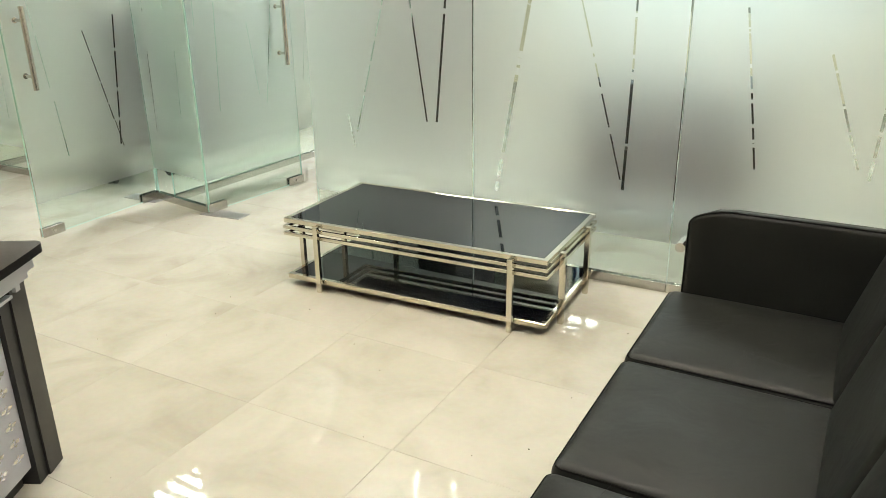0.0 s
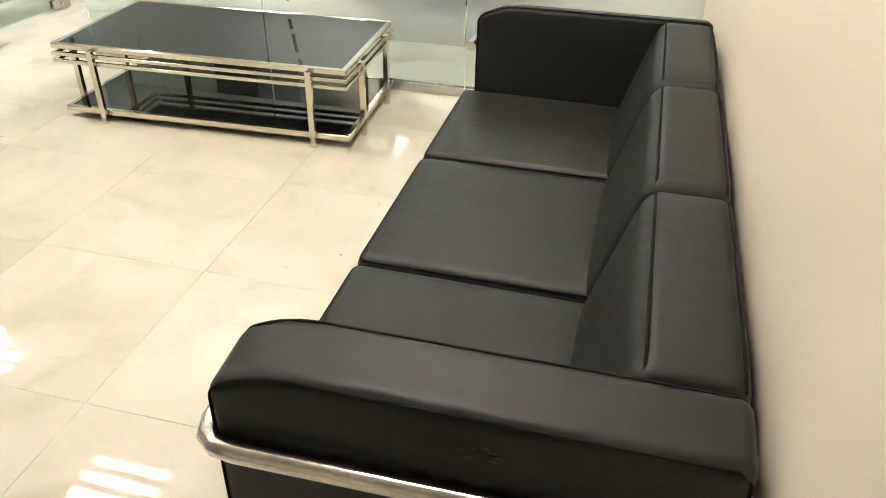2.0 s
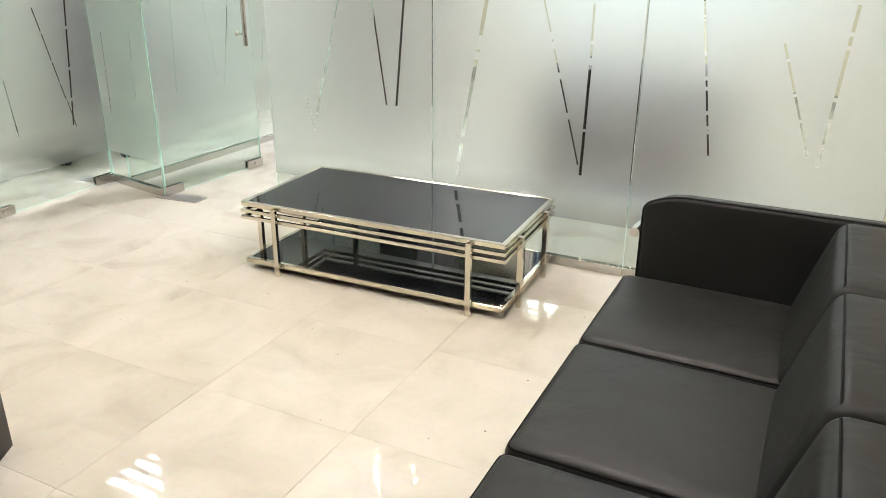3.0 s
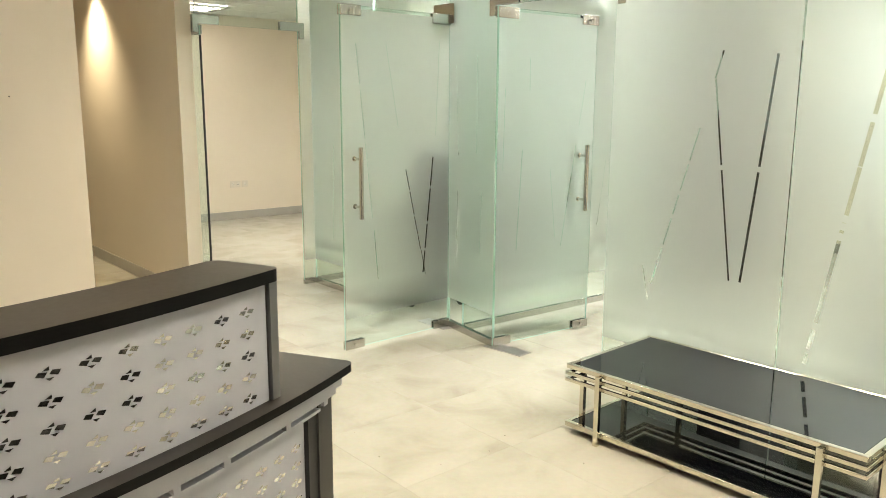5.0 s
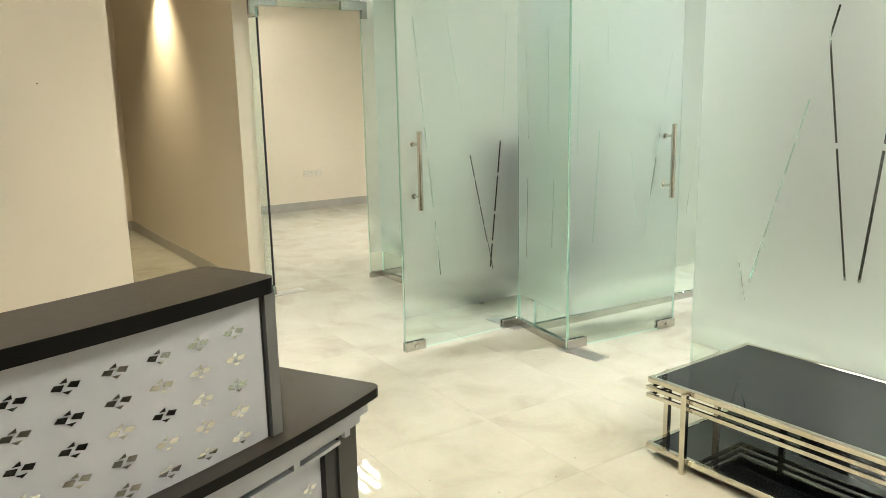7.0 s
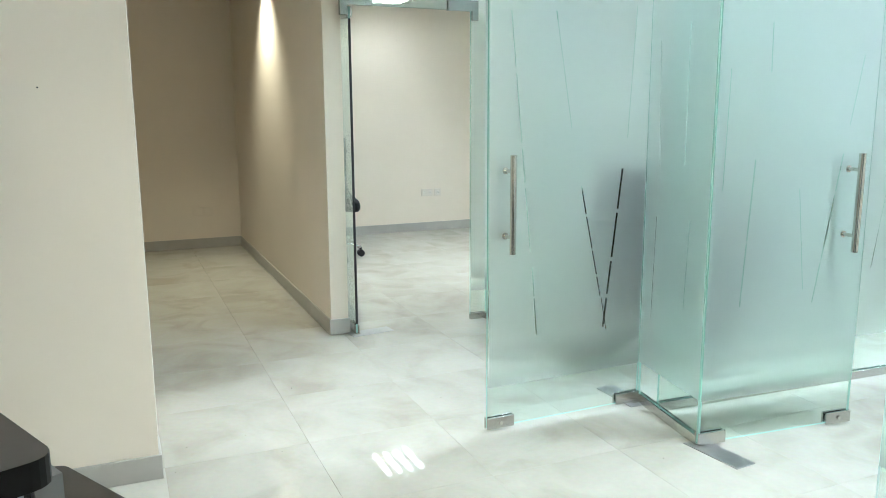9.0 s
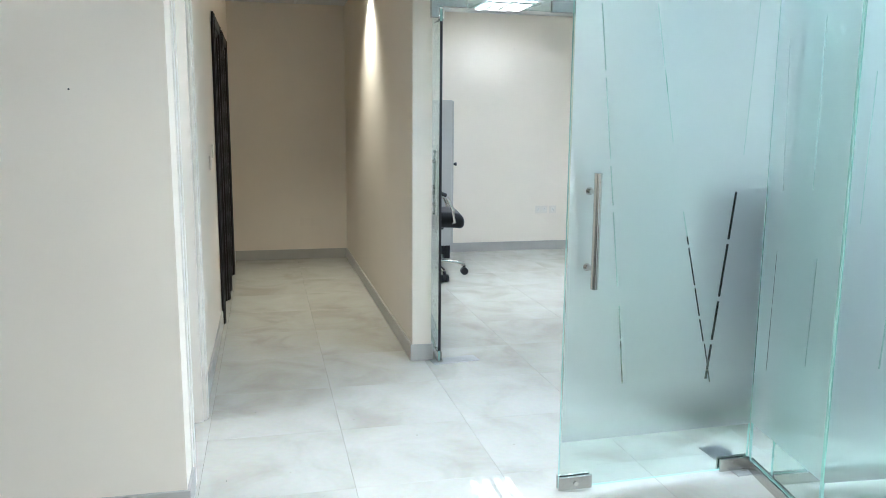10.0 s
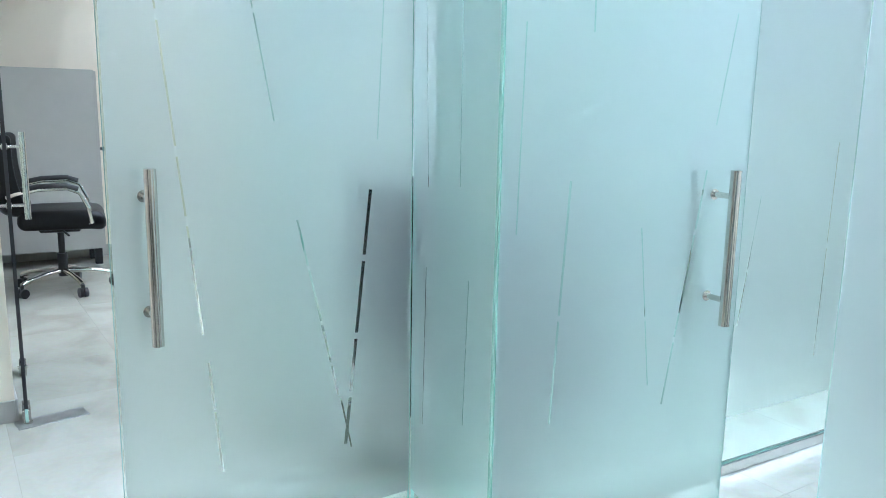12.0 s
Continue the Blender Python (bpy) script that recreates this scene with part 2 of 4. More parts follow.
# corridor wall with a white-framed doorway and two dark doors
CY = -2.47
DOORS = [(-5.435, -4.75, 2.06), (-8.05, -7.33, 2.09), (-9.12, -8.44, 2.09)]
bm = bm_new()
for a, b in ((-10.2, -9.12), (-8.44, -8.05), (-7.33, -5.435), (-4.75, -4.67)):
    box(bm, (a, CY - 0.15, 0), (b, CY, CEIL))
for a, b, h in DOORS:
    box(bm, (a, CY - 0.15, h), (b, CY, CEIL))
structure("wall_corridor_south", bm, PAINT, "cream painted corridor wall with a white doorway and two dark doors", "wall")
bm = bm_new(); box(bm, (-9.92, -1.303, 0), (-6.165, -1.188, CEIL))
structure("wall_corridor_north", bm, PAINT, "cream painted corridor wall washed by a downlight", "wall")
bm = bm_new(); box(bm, (-10.4, CY, 0), (-9.92, -1.188, CEIL))
structure("wall_corridor_end", bm, PAINT, "cream painted wall closing the corridor", "wall")
bm = bm_new(); box(bm, (-10.4, -1.188, 0), (-10.04, WIN_Y, CEIL))
structure("wall_office_west", bm, PAINT, "cream painted back wall of the office", "wall")
# window wall of the offices
bm = bm_new()
box(bm, (-10.4, WIN_Y, 0), (RX, WIN_Y + 0.2, 0.85)); box(bm, (-10.4, WIN_Y, 2.585), (RX, WIN_Y + 0.2, CEIL))
for a, b in ((-10.4, -3.3), (-0.5, RX)):
    box(bm, (a, WIN_Y, 0.85), (b, WIN_Y + 0.2, 2.585))
structure("wall_north", bm, PAINT, "cream painted outer wall of the offices with windows", "wall")
# closed rooms behind the corridor wall
bm = bm_new()
box(bm, (-10.4, -4.2, 0), (-4.75, -4.0, CEIL)); box(bm, (-10.4, -4.0, 0), (-10.2, CY - 0.15, CEIL)); box(bm, (-5.75, -4.0, 0), (-5.6, CY - 0.15, CEIL))
structure("wall_back_rooms", bm, PAINT, "plain walls of the side rooms", "wall")

# ceiling with its tiles
bm = bm_new(); box(bm, (-10.6, -6.5, CEIL + 0.012), (0.2, 5.0, CEIL + 0.2))
step = 0.6
for i in range(19):
    for j in range(20):
        x, y = -10.65 + i * step, -6.6 + j * step
        box(bm, (x + 0.008, y + 0.008, CEIL + 0.002), (x + step - 0.008, y + step - 0.008, CEIL + 0.011))
structure("ceiling", bm, CEILING, "white mineral fibre ceiling tiles in a metal grid", "ceiling")
bm = bm_new()
for i in range(20):
    x = -10.65 + i * step
    box(bm, (x - 0.012, -6.5, CEIL - 0.002), (x + 0.012, 5.0, CEIL + 0.0015))
for j in range(20):
    y = -6.6 + j * step
    box(bm, (-10.6, y - 0.012, CEIL - 0.0025), (0.1, y + 0.012, CEIL + 0.001))
structure("ceiling_grid", bm, GRID, "white metal ceiling grid", "ceiling")

# skirting
bm = bm_new()
S = 0.012
for lo, hi in [((RX - S, YB, 0), (RX, 0.02, 0.1)), ((-4.49, YB, 0), (-4.49 + S, -2.452 + S, 0.1)), ((-4.49 + S, YB, 0), (RX - S, YB + S, 0.1)), ((-4.68, -2.452, 0), (-4.49, -2.452 + S, 0.1)),
               ((-9.92, -1.303 - S, 0), (-6.165, -1.303, 0.1)), ((-6.165, -1.303 - S, 0), (-6.165 + S, -1.188, 0.1)), ((-9.92, CY, 0), (-9.92 + S, -1.303 - S, 0.1)),
               ((-9.92 + S, CY, 0), (-9.19, CY + S, 0.1)), ((-8.37, CY, 0), (-8.12, CY + S, 0.1)), ((-7.26, CY, 0), (-5.50, CY + S, 0.1)),
               ((-10.04, -1.188, 0), (-10.04 + S, WIN_Y, 0.1)), ((-10.04 + S, -1.188, 0), (-6.165, -1.188 + S, 0.1)), ((-10.04 + S, WIN_Y - S, 0), (RX, WIN_Y, 0.1))]:
    box(bm, lo, hi, 0.002, 1)
structure("baseboard", bm, SKIRT, "grey porcelain skirting along the walls", "skirting")


# ---- glass partitions ----
def pane_mesh(w, h, t=0.012):
    """A standing sheet of glass, w along x, h along z, with green edges."""
    b = bm_new()
    box(b, (0, -t / 2, 0), (w, t / 2, h))
    b.faces.ensure_lookup_table()
    for f in b.faces:
        c = f.calc_center_median()
        if abs(c.y) < t / 4:
            f.material_index = 1
    return b


def film_mesh(w, z0, z1, slits, inset=0.004):
    """A sheet of film with narrow slits cut out of it. A slit: x, z of its foot, x, z of its head, its width."""
    from mathutils.geometry import delaunay_2d_cdt
    verts = [Vector((inset, z0)), Vector((w - inset, z0)), Vector((w - inset, z1)), Vector((inset, z1))]
    edges = [(0, 1), (1, 2), (2, 3), (3, 0)]
    quads = []
    for xa, za, xb, zb, wd in slits:
        d = Vector((xb - xa, zb - za)).normalized()
        s = Vector((-d.y, d.x)) * wd / 2
        q = [Vector((xa, za)) - s, Vector((xa, za)) + s, Vector((xb, zb)) + s, Vector((xb, zb)) - s]
        if min(v.x for v in q) < 0.01 or max(v.x for v in q) > w - 0.01 or min(v.y for v in q) < z0 + 0.005 or max(v.y for v in q) > z1 - 0.005:
            continue
        k = len(verts)
        verts += q
        edges += [(k, k + 1), (k + 1, k + 2), (k + 2, k + 3), (k + 3, k)]
        quads.append((Vector((xa, za)), d, Vector((xb - xa, zb - za)).length, wd / 2))
    vs, es, fs, *_ = delaunay_2d_cdt(verts, edges, [], 1, 1e-6)
    b = bm_new()
    bv = [b.verts.new((v.x, 0, v.y)) for v in vs]
    for f in fs:
        c = sum((vs[i] for i in f), Vector((0, 0))) / len(f)
        cut = False
        for o, d, ln, hw in quads:
            r = c - o
            if 0 < r.dot(d) < ln and abs(r.x * d.y - r.y * d.x) < hw:
                cut = True
        if not cut:
            b.faces.new([bv[i] for i in f])
    return b


def broken(xa, za, xb, zb, wd, cuts, rng):
    """One drawn line as a few slit pieces with short breaks."""
    out, t = [], 0.0
    for k in range(cuts + 1):
        t1 = 1.0 if k == cuts else (k + 1) / (cuts + 1) + rng.uniform(-0.08, 0.08)
        g = 0.012
        out.append((xa + (xb - xa) * (t + g), za + (zb - za) * (t + g), xa + (xb - xa) * (t1 - g), za + (zb - za) * (t1 - g), wd))
        t = t1
    return out


def partition(name, a, b, h, label, slits=(), film=(0.205, 2.63), side=-1, channel=True, z0=0.035, coat=None, edge=None):
    """A fixed glass sheet from a to b in plan, in a floor channel."""
    a, b = Vector((*a, 0)), Vector((*b, 0))
    d = b - a
    ang = math.degrees(math.atan2(d.y, d.x))
    ob = thing(name, pose(a.x, a.y, 0, 0, 0, ang), label, "glass partition", kind="structure")
    w = d.length
    pb = pane_mesh(w, h - z0); bmesh.ops.translate(pb, verts=pb.verts, vec=(0, 0, z0))
    part("pane", pb, [GLASS, edge or EDGE], ob).visible_shadow = False
    if film:
        fb = film_mesh(w, film[0], min(film[1], h - 0.01), slits)
        bmesh.ops.translate(fb, verts=fb.verts, vec=(0, side * 0.009, 0))
        part("etched_film", fb, coat or FILM, ob, "frosted film with thin clear slits")
    if channel:
        cb = bm_new()
        box(cb, (0, -0.016, 0), (w, -0.0065, 0.045), 0.001, 1); box(cb, (0, 0.0065, 0), (w, 0.016, 0.045), 0.001, 1); box(cb, (0, -0.0064, 0), (w, 0.0064, 0.03))
        part("floor_channel", cb, STEEL, ob, "brushed steel floor channel")
    return ob


def pull_handle(parent, x, z0, z1, side):
    b = bm_new(); tube(b, (x, side * 0.078, z0), (x, side * 0.078, z1), 0.0145, 20)
    hd = part("handle", b, CHROME, parent, "polished steel tubular pull handle", smooth=True)
    for z in (z0 + 0.07, z1 - 0.07):
        b = bm_new(); tube(b, (x, side * 0.006, z), (x, side * 0.066, z), 0.008, 12)
        tube(b, (x, side * 0.006, z), (x, side * 0.012, z), 0.015, 16)
        part("standoff", b, CHROME, hd, smooth=True)


def patch(parent, x0, x1, z0, z1, name="patch_fitting", lock=False):
    b = bm_new()
    box(b, (x0, -0.017, z0), (x1, -0.0065, z1), 0.002, 2); box(b, (x0, 0.0065, z0), (x1, 0.017, z1), 0.002, 2)
    p = part(name, b, STEEL, parent, "brushed steel patch fitting")
    if lock:
        for s in (-1, 1):
            b = bm_new(); tube(b, ((x0 + x1) / 2, s * 0.0172, (z0 + z1) / 2), ((x0 + x1) / 2, s * 0.023, (z0 + z1) / 2), 0.009, 12)
            part("lock_cylinder", b, CHROME, p, smooth=True)


def glass_door(name, hinge, free, h, label, slits, side, handles=(0.823, 1.248), film=True, hs=0.09):
    """A frameless glass door on a floor spring: hinge and free edge in plan; side: where its main handle stands."""
    a, b = Vector((*hinge, 0)), Vector((*free, 0))
    d = b - a
    w = d.length
    ob = thing(name, pose(a.x, a.y, 0, 0, 0, math.degrees(math.atan2(d.y, d.x))), label, "glass door", kind="structure")
    pb = pane_mesh(w, h - 0.012); bmesh.ops.translate(pb, verts=pb.verts, vec=(0, 0, 0.012))
    part("pane", pb, [GLASS, EDGE], ob).visible_shadow = False
    if film:
        fb = film_mesh(w, 0.205, h - 0.02, slits)
        bmesh.ops.translate(fb, verts=fb.verts, vec=(0, side * 0.0085, 0))
        part("etched_film", fb, FILM, ob, "frosted film with thin clear slits")
    patch(ob, -0.003, 0.135, 0.008, 0.062)
    patch(ob, w - 0.135, w + 0.003, 0.008, 0.062, "lock_fitting", True)
    patch(ob, -0.003, 0.15, h - 0.06, h + 0.003, "top_fitting")
    if film:
        patch(ob, w - 0.14, w + 0.003, h - 0.058, h + 0.003, "top_lock", True)
        kb = bm_new(); box(kb, (w - 0.0765, side * 0.035 - 0.011, h - 0.031), (w - 0.0635, side * 0.035 + 0.011, h - 0.025)); box(kb, (w - 0.076, side * 0.046 - 0.002, h - 0.062), (w - 0.064, side * 0.046 + 0.002, h - 0.022), 0.001, 1)
        part("key", kb, CHROME, ob, "small steel key left in the lock")
    for s in (-1, 1):
        pull_handle(ob, w - hs, handles[0], handles[1], s)
    return ob


rng = random.Random(4)
DH = 2.058
# film drawings, as lines in the sheet: foot, head, width
LD_SLITS = (broken(0.227, 0.405, 0.141, 1.175, 0.0105, 3, rng) + broken(0.206, 0.398, 0.241, 0.562, 0.005, 0, rng) + broken(0.246, 0.565, 0.370, 1.10, 0.006, 3, rng)
            + broken(0.594, 0.42, 0.622, 0.74, 0.006, 1, rng) + broken(0.427, 1.35, 0.520, 1.86, 0.004, 1, rng) + broken(0.632, 0.80, 0.742, 1.86, 0.005, 3, rng)
            + broken(0.120, 1.30, 0.090, 1.90, 0.004, 1, rng))
RD_SLITS = (broken(0.170, 0.60, 0.205, 1.236, 0.007, 1, rng) + broken(0.499, 0.654, 0.441, 1.105, 0.004, 1, rng) + broken(0.553, 0.587, 0.664, 1.252, 0.006, 2, rng)
            + broken(0.684, 1.361, 0.735, 1.66, 0.004, 0, rng) + broken(0.255, 1.58, 0.25, 1.78, 0.005, 0, rng) + broken(0.05, 1.1, 0.06, 1.6, 0.004, 0, rng))
glass_door("door_2", (-4.402, -0.215), (-4.378, -1.060), DH, "frosted frameless glass door standing open, with a steel pull handle", LD_SLITS, 1, hs=0.082)
glass_door("door_3", (-3.866, -0.300), (-3.800, 0.520), DH, "frosted frameless glass door swung into the office, with a steel pull handle", RD_SLITS, -1, hs=0.126)
glass_door("door_1", (-6.105, -1.150), (-6.90, -1.10), DH, "clear frameless glass door folded back along the wall", [], 1, film=False, hs=0.19)
seal_parent = bpy.data.objects["door_1"]
bm = bm_new(); box(bm, (-0.007, -0.0075, 0.07), (-0.0005, 0.0075, DH - 0.07), 0.001, 1)
part("edge_seal", bm, BLACKPL, seal_parent, "black rubber seal along the hinge edge")

# fixed sheets
FP_SLITS = broken(0.382, 0.56, 0.402, 0.97, 0.004, 1, rng) + broken(0.10, 0.45, 0.115, 0.95, 0.003, 1, rng) + broken(0.125, 1.17, 0.09, 1.75, 0.004, 1, rng) + broken(0.338, 1.19, 0.335, 1.80, 0.004, 1, rng)
partition("glass_wall_between_doors", (-4.408, -0.196), (-3.870, -0.288), CEIL, "narrow frosted glass sheet between two glass doors", FP_SLITS, coat=FILM_EDGE)
B_SLITS = []
for k in range(7):
    x0 = 0.3 + k * 0.5
    B_SLITS += broken(x0, 0.40 + 0.1 * (k % 3), x0 + rng.uniform(-0.1, 0.1), 1.1 + 0.2 * (k % 2), 0.004, 1, rng)
partition("glass_wall_inner", (-4.258, -0.200), (-4.172, 1.85), CEIL, "frosted glass wall between two offices", B_SLITS, film=(0.24, 2.6), coat=FILM_EDGE)
partition("glass_wall_inner", (-4.172, 1.86), (-4.10, WIN_Y), CEIL, "frosted glass wall between two offices", [], film=(0.24, 2.6), coat=FILM_EDGE)
partition("glass_wall_office", (-6.13, -0.205), (-5.23, -0.215), CEIL, "frosted glass wall beside the office door", broken(0.3, 0.4, 0.33, 1.2, 0.005, 2, rng))
partition("glass_wall_office", (-6.142, -0.32), (-6.16, WIN_Y), CEIL, "frosted glass wall between two offices", [])
# the long front: three sheets with a hairline joint
FA, FB = Vector((-3.088, -0.204)), Vector((RX, -0.204))
FLEN = (FB - FA).length
FRONT = []


def front(sa, za, sb, zb, wd, cuts=2):
    """A line on the front by its distance from the free edge: foot, head, width, breaks."""
    FRONT.extend(broken(sa, za, sb, zb, wd, cuts, rng))


front(0.729, 0.671, 0.590, 1.630, 0.009, 1)
front(0.588, 1.622, 0.622, 1.750, 0.009, 0)
front(0.782, 0.672, 0.884, 1.735, 0.012, 1)
front(0.295, 0.582, 0.528, 1.403, 0.008, 4)
front(0.284, 0.507, 0.243, 0.682, 0.004, 0)
front(1.112, 0.358, 1.345, 1.72, 0.018, 22)
front(1.732, 0.49, 1.390, 1.70, 0.007, 16)
front(1.742, 0.451, 1.752, 0.958, 0.013, 1)
front(1.752, 0.975, 1.748, 1.65, 0.009, 6)
front(2.288, 0.609, 2.19, 1.264, 0.008, 8)
front(2.665, 0.652, 2.51, 1.096, 0.009, 4)
front(2.706, 0.612, 2.745, 1.25, 0.013, 5)
cuts = [0.0, 0.985, 1.975, FLEN]
for i in range(3):
    s0, s1 = cuts[i] + (0.0008 if i else 0), cuts[i + 1] - (0.0008 if i < 2 else 0)
    pa, pb2 = FA + (FB - FA) * (s0 / FLEN), FA + (FB - FA) * (s1 / FLEN)
    sl = [(a - s0, b, c - s0, d, e) for a, b, c, d, e in FRONT]
    partition("glass_wall_front", pa, pb2, CEIL, "tall frosted glass wall with thin drawn clear lines", sl, film=(0.24, 2.63), edge=PALE)
# glass over the doors, and the clamps that carry it
partition("transom_glass", (-3.868, -0.288), (-3.09, -0.204), CEIL, "clear glass over a door", (), film=None, channel=False, z0=DH + 0.012)
partition("transom_glass", (-5.228, -0.215), (-4.41, -0.196), CEIL, "clear glass over a door", (), film=None, channel=False, z0=DH + 0.012)
partition("transom_glass", (-6.105, -1.185), (-6.142, -0.322), CEIL, "clear glass over a door", (), film=None, channel=False, z0=DH + 0.012)


def clamp(x, y, ang, label="brushed steel clamp joining glass sheets over a door"):
    t = thing("glass_clamp", pose(x, y, DH, 0, 0, ang), label, "clamp", "clamps over the doors", kind="structure")
    b = bm_new()
    for s in (-1, 1):
        box(b, (-0.02, s * 0.0125 - 0.006, 0.01), (0.15, s * 0.0125 + 0.006, 0.075), 0.002, 1)
        box(b, (-0.06, s * 0.0125 - 0.006, -0.05), (-0.015, s * 0.0125 + 0.006, 0.075), 0.002, 1)
    part("plate", b, STEEL, t)


clamp(-3.87, -0.288, 6); clamp(-4.408, -0.196, 181); clamp(-3.09, -0.204, 186); clamp(-5.228, -0.215, 1); clamp(-6.107, -1.15, 93); clamp(-6.140, -0.33, 267)


def floor_spring(x, y, ang):
    t = thing("floor_spring", pose(x, y, 0, 0, 0, ang), "flat brushed steel cover of a floor spring", "floor spring", "floor springs of the glass doors", kind="structure")
    b = bm_new(); box(b, (-0.05, -0.055, -0.004), (0.24, 0.055, 0.004), 0.002, 1)
    part("cover_plate", b, SATIN, t)
    b = bm_new(); tube(b, (0, 0, 0.004), (0, 0, 0.012), 0.018, 14)
    part("spindle", b, CHROME, t, smooth=True)


floor_spring(-3.868, -0.275, 6); floor_spring(-4.395, -0.235, 181); floor_spring(-6.105, -1.145, 98)


# ---- lights and windows ----
def louvre_light(x, y, tubes=None):
    """A square recessed fitting: white tray, four tubes, cross slats."""
    t = thing("ceiling_light", pose(x, y, CEIL, 0, 0, 0), "square recessed fluorescent ceiling light with louvres, lit", "ceiling light", "louvre lights in the ceiling")
    b = bm_new()
    for s in (-1, 1):
        box(b, (-0.298, s * 0.285 - 0.013, -0.008), (0.298, s * 0.285 + 0.013, -0.003)); box(b, (s * 0.285 - 0.013, -0.272, -0.008), (s * 0.285 + 0.013, 0.272, -0.003))
    part("frame", b, GRID, t)
    for k in range(4):
        u = -0.195 + 0.13 * k
        b = bm_new(); box(b, (-0.265, u - 0.030, -0.0055), (0.265, u + 0.030, -0.0035))
        part("tube", b, tubes or TUBEGLOW, t, "lit fluorescent tube")
    for k in range(9):
        v = -0.24 + 0.06 * k
        b = bm_new(); box(b, (v - 0.001, -0.27, -0.030), (v + 0.001, 0.27, -0.007))
        part("louvre_slat", b, CHROME, t)
    return t


first = louvre_light(-3.15, -0.95)
# The copy at (-0.98, -1.25) is unseen fill, added for the sofa wall.
for x, y in ((-0.98, -1.25), (-5.2, -3.3), (-3.1, 4.27)):
    copy_thing(first, pose(x, y, CEIL))
# unseen fill light, added to brighten the sofa and the wall behind it
louvre_light(-0.98, -2.45, BRIGHTGLOW)
cool = louvre_light(-4.84, 0.03, COOLGLOW)
# The last copy is unseen, added to brighten the frosted front from behind.
for x, y in ((-4.84, 1.83), (-3.09, 0.85), (-1.3, 2.2)):
    copy_thing(cool, pose(x, y, CEIL))
dimmed = louvre_light(-9.38, 0.27, DIMGLOW)
# this copy is an unseen fill light added over the reception
copy_thing(dimmed, pose(-3.15, -2.75, CEIL))
off = louvre_light(-7.65, 0.27, OFFICEGLOW)
copy_thing(off, pose(-7.65, 2.07, CEIL))


# Unseen downlights added as fill from above; their places are assumed.
RECEPTION_FILL = [(-0.95, -1.0), (-2.35, -1.0), (-2.35, -2.3), (-3.75, -1.8)]


def downlight(x, y, watts=DOWN):
    t = thing("downlight", pose(x, y, CEIL, 0, 0, 0), "small round recessed downlight with a warm bulb", "downlight", "corridor downlights")
    b = bm_new()
    pipe(b, [(0.05 * math.cos(a * math.tau / 24), 0.05 * math.sin(a * math.tau / 24), -0.006) for a in range(24)], 0.008, 8, True)
    part("trim_ring", b, CHROME, t, smooth=True)
    b = bm_new(); bmesh.ops.create_circle(b, cap_ends=True, radius=0.032, segments=20, matrix=Matrix.Translation((0, 0, -0.0035)))
    part("bulb", b, LAMPGLOW, t)
    ld = bpy.data.lights.new("downlight_beam", 'SPOT')
    ld.energy, ld.spot_size, ld.spot_blend, ld.shadow_soft_size, ld.color = watts, radians(105), 1.0, 0.04, (1.0, 0.86, 0.60)
    ob = new("downlight_beam", ld)
    ob.matrix_world = look((x, y, CEIL - 0.02), (x, y, 0))


downlight(-7.95, -1.50, 150.0)
for x, y in RECEPTION_FILL:
    downlight(x, y)


def office_window(x0, x1, n):
    t = thing("window_1", pose(x0, WIN_Y, 0.85), "white framed office window with daylight behind", "window", "office windows", kind="structure")
    w = x1 - x0
    b = bm_new()
    box(b, (0, 0.04, 0), (w, 0.1, 0.05)); box(b, (0, 0.04, 1.685), (w, 0.1, 1.735))
    for k in range(n + 1):
        u = w * k / n
        box(b, (max(u - 0.025, 0), 0.042, 0.05), (min(u + 0.025, w), 0.098, 1.685))
    part("window_frame", b, WHITE, t)
    for k in range(n):
        b = bm_new(); box(b, (w * k / n + 0.026, 0.066, 0.052), (w * (k + 1) / n - 0.026, 0.072, 1.683))
        part("pane", b, GLASS, t).visible_shadow = False
    b = bm_new(); box(b, (0.01, -0.05, -0.02), (w - 0.01, 0.035, 0.0), 0.004, 1)
    part("window_sill", b, WHITE, t)
    ld = bpy.data.lights.new("window_daylight", 'AREA')
    ld.shape, ld.size, ld.size_y, ld.energy, ld.color = 'RECTANGLE', w - 0.1, 1.6, WINDOW * w / 3, (0.86, 0.92, 1.0)
    ob = new("window_daylight", ld)
    ob.matrix_world = look(((x0 + x1) / 2, WIN_Y + 0.16, 1.72), ((x0 + x1) / 2, 0, 1.72))


office_window(-3.3, -0.5, 3)
bm = bm_new(); box(bm, (-400, -400, -0.5), (400, 400, -0.4))
structure("ground", bm, mat("pale_ground", (0.32, 0.29, 0.25), 0.9, vary=0.2, scale=0.3), "pale ground outside the windows", "ground")


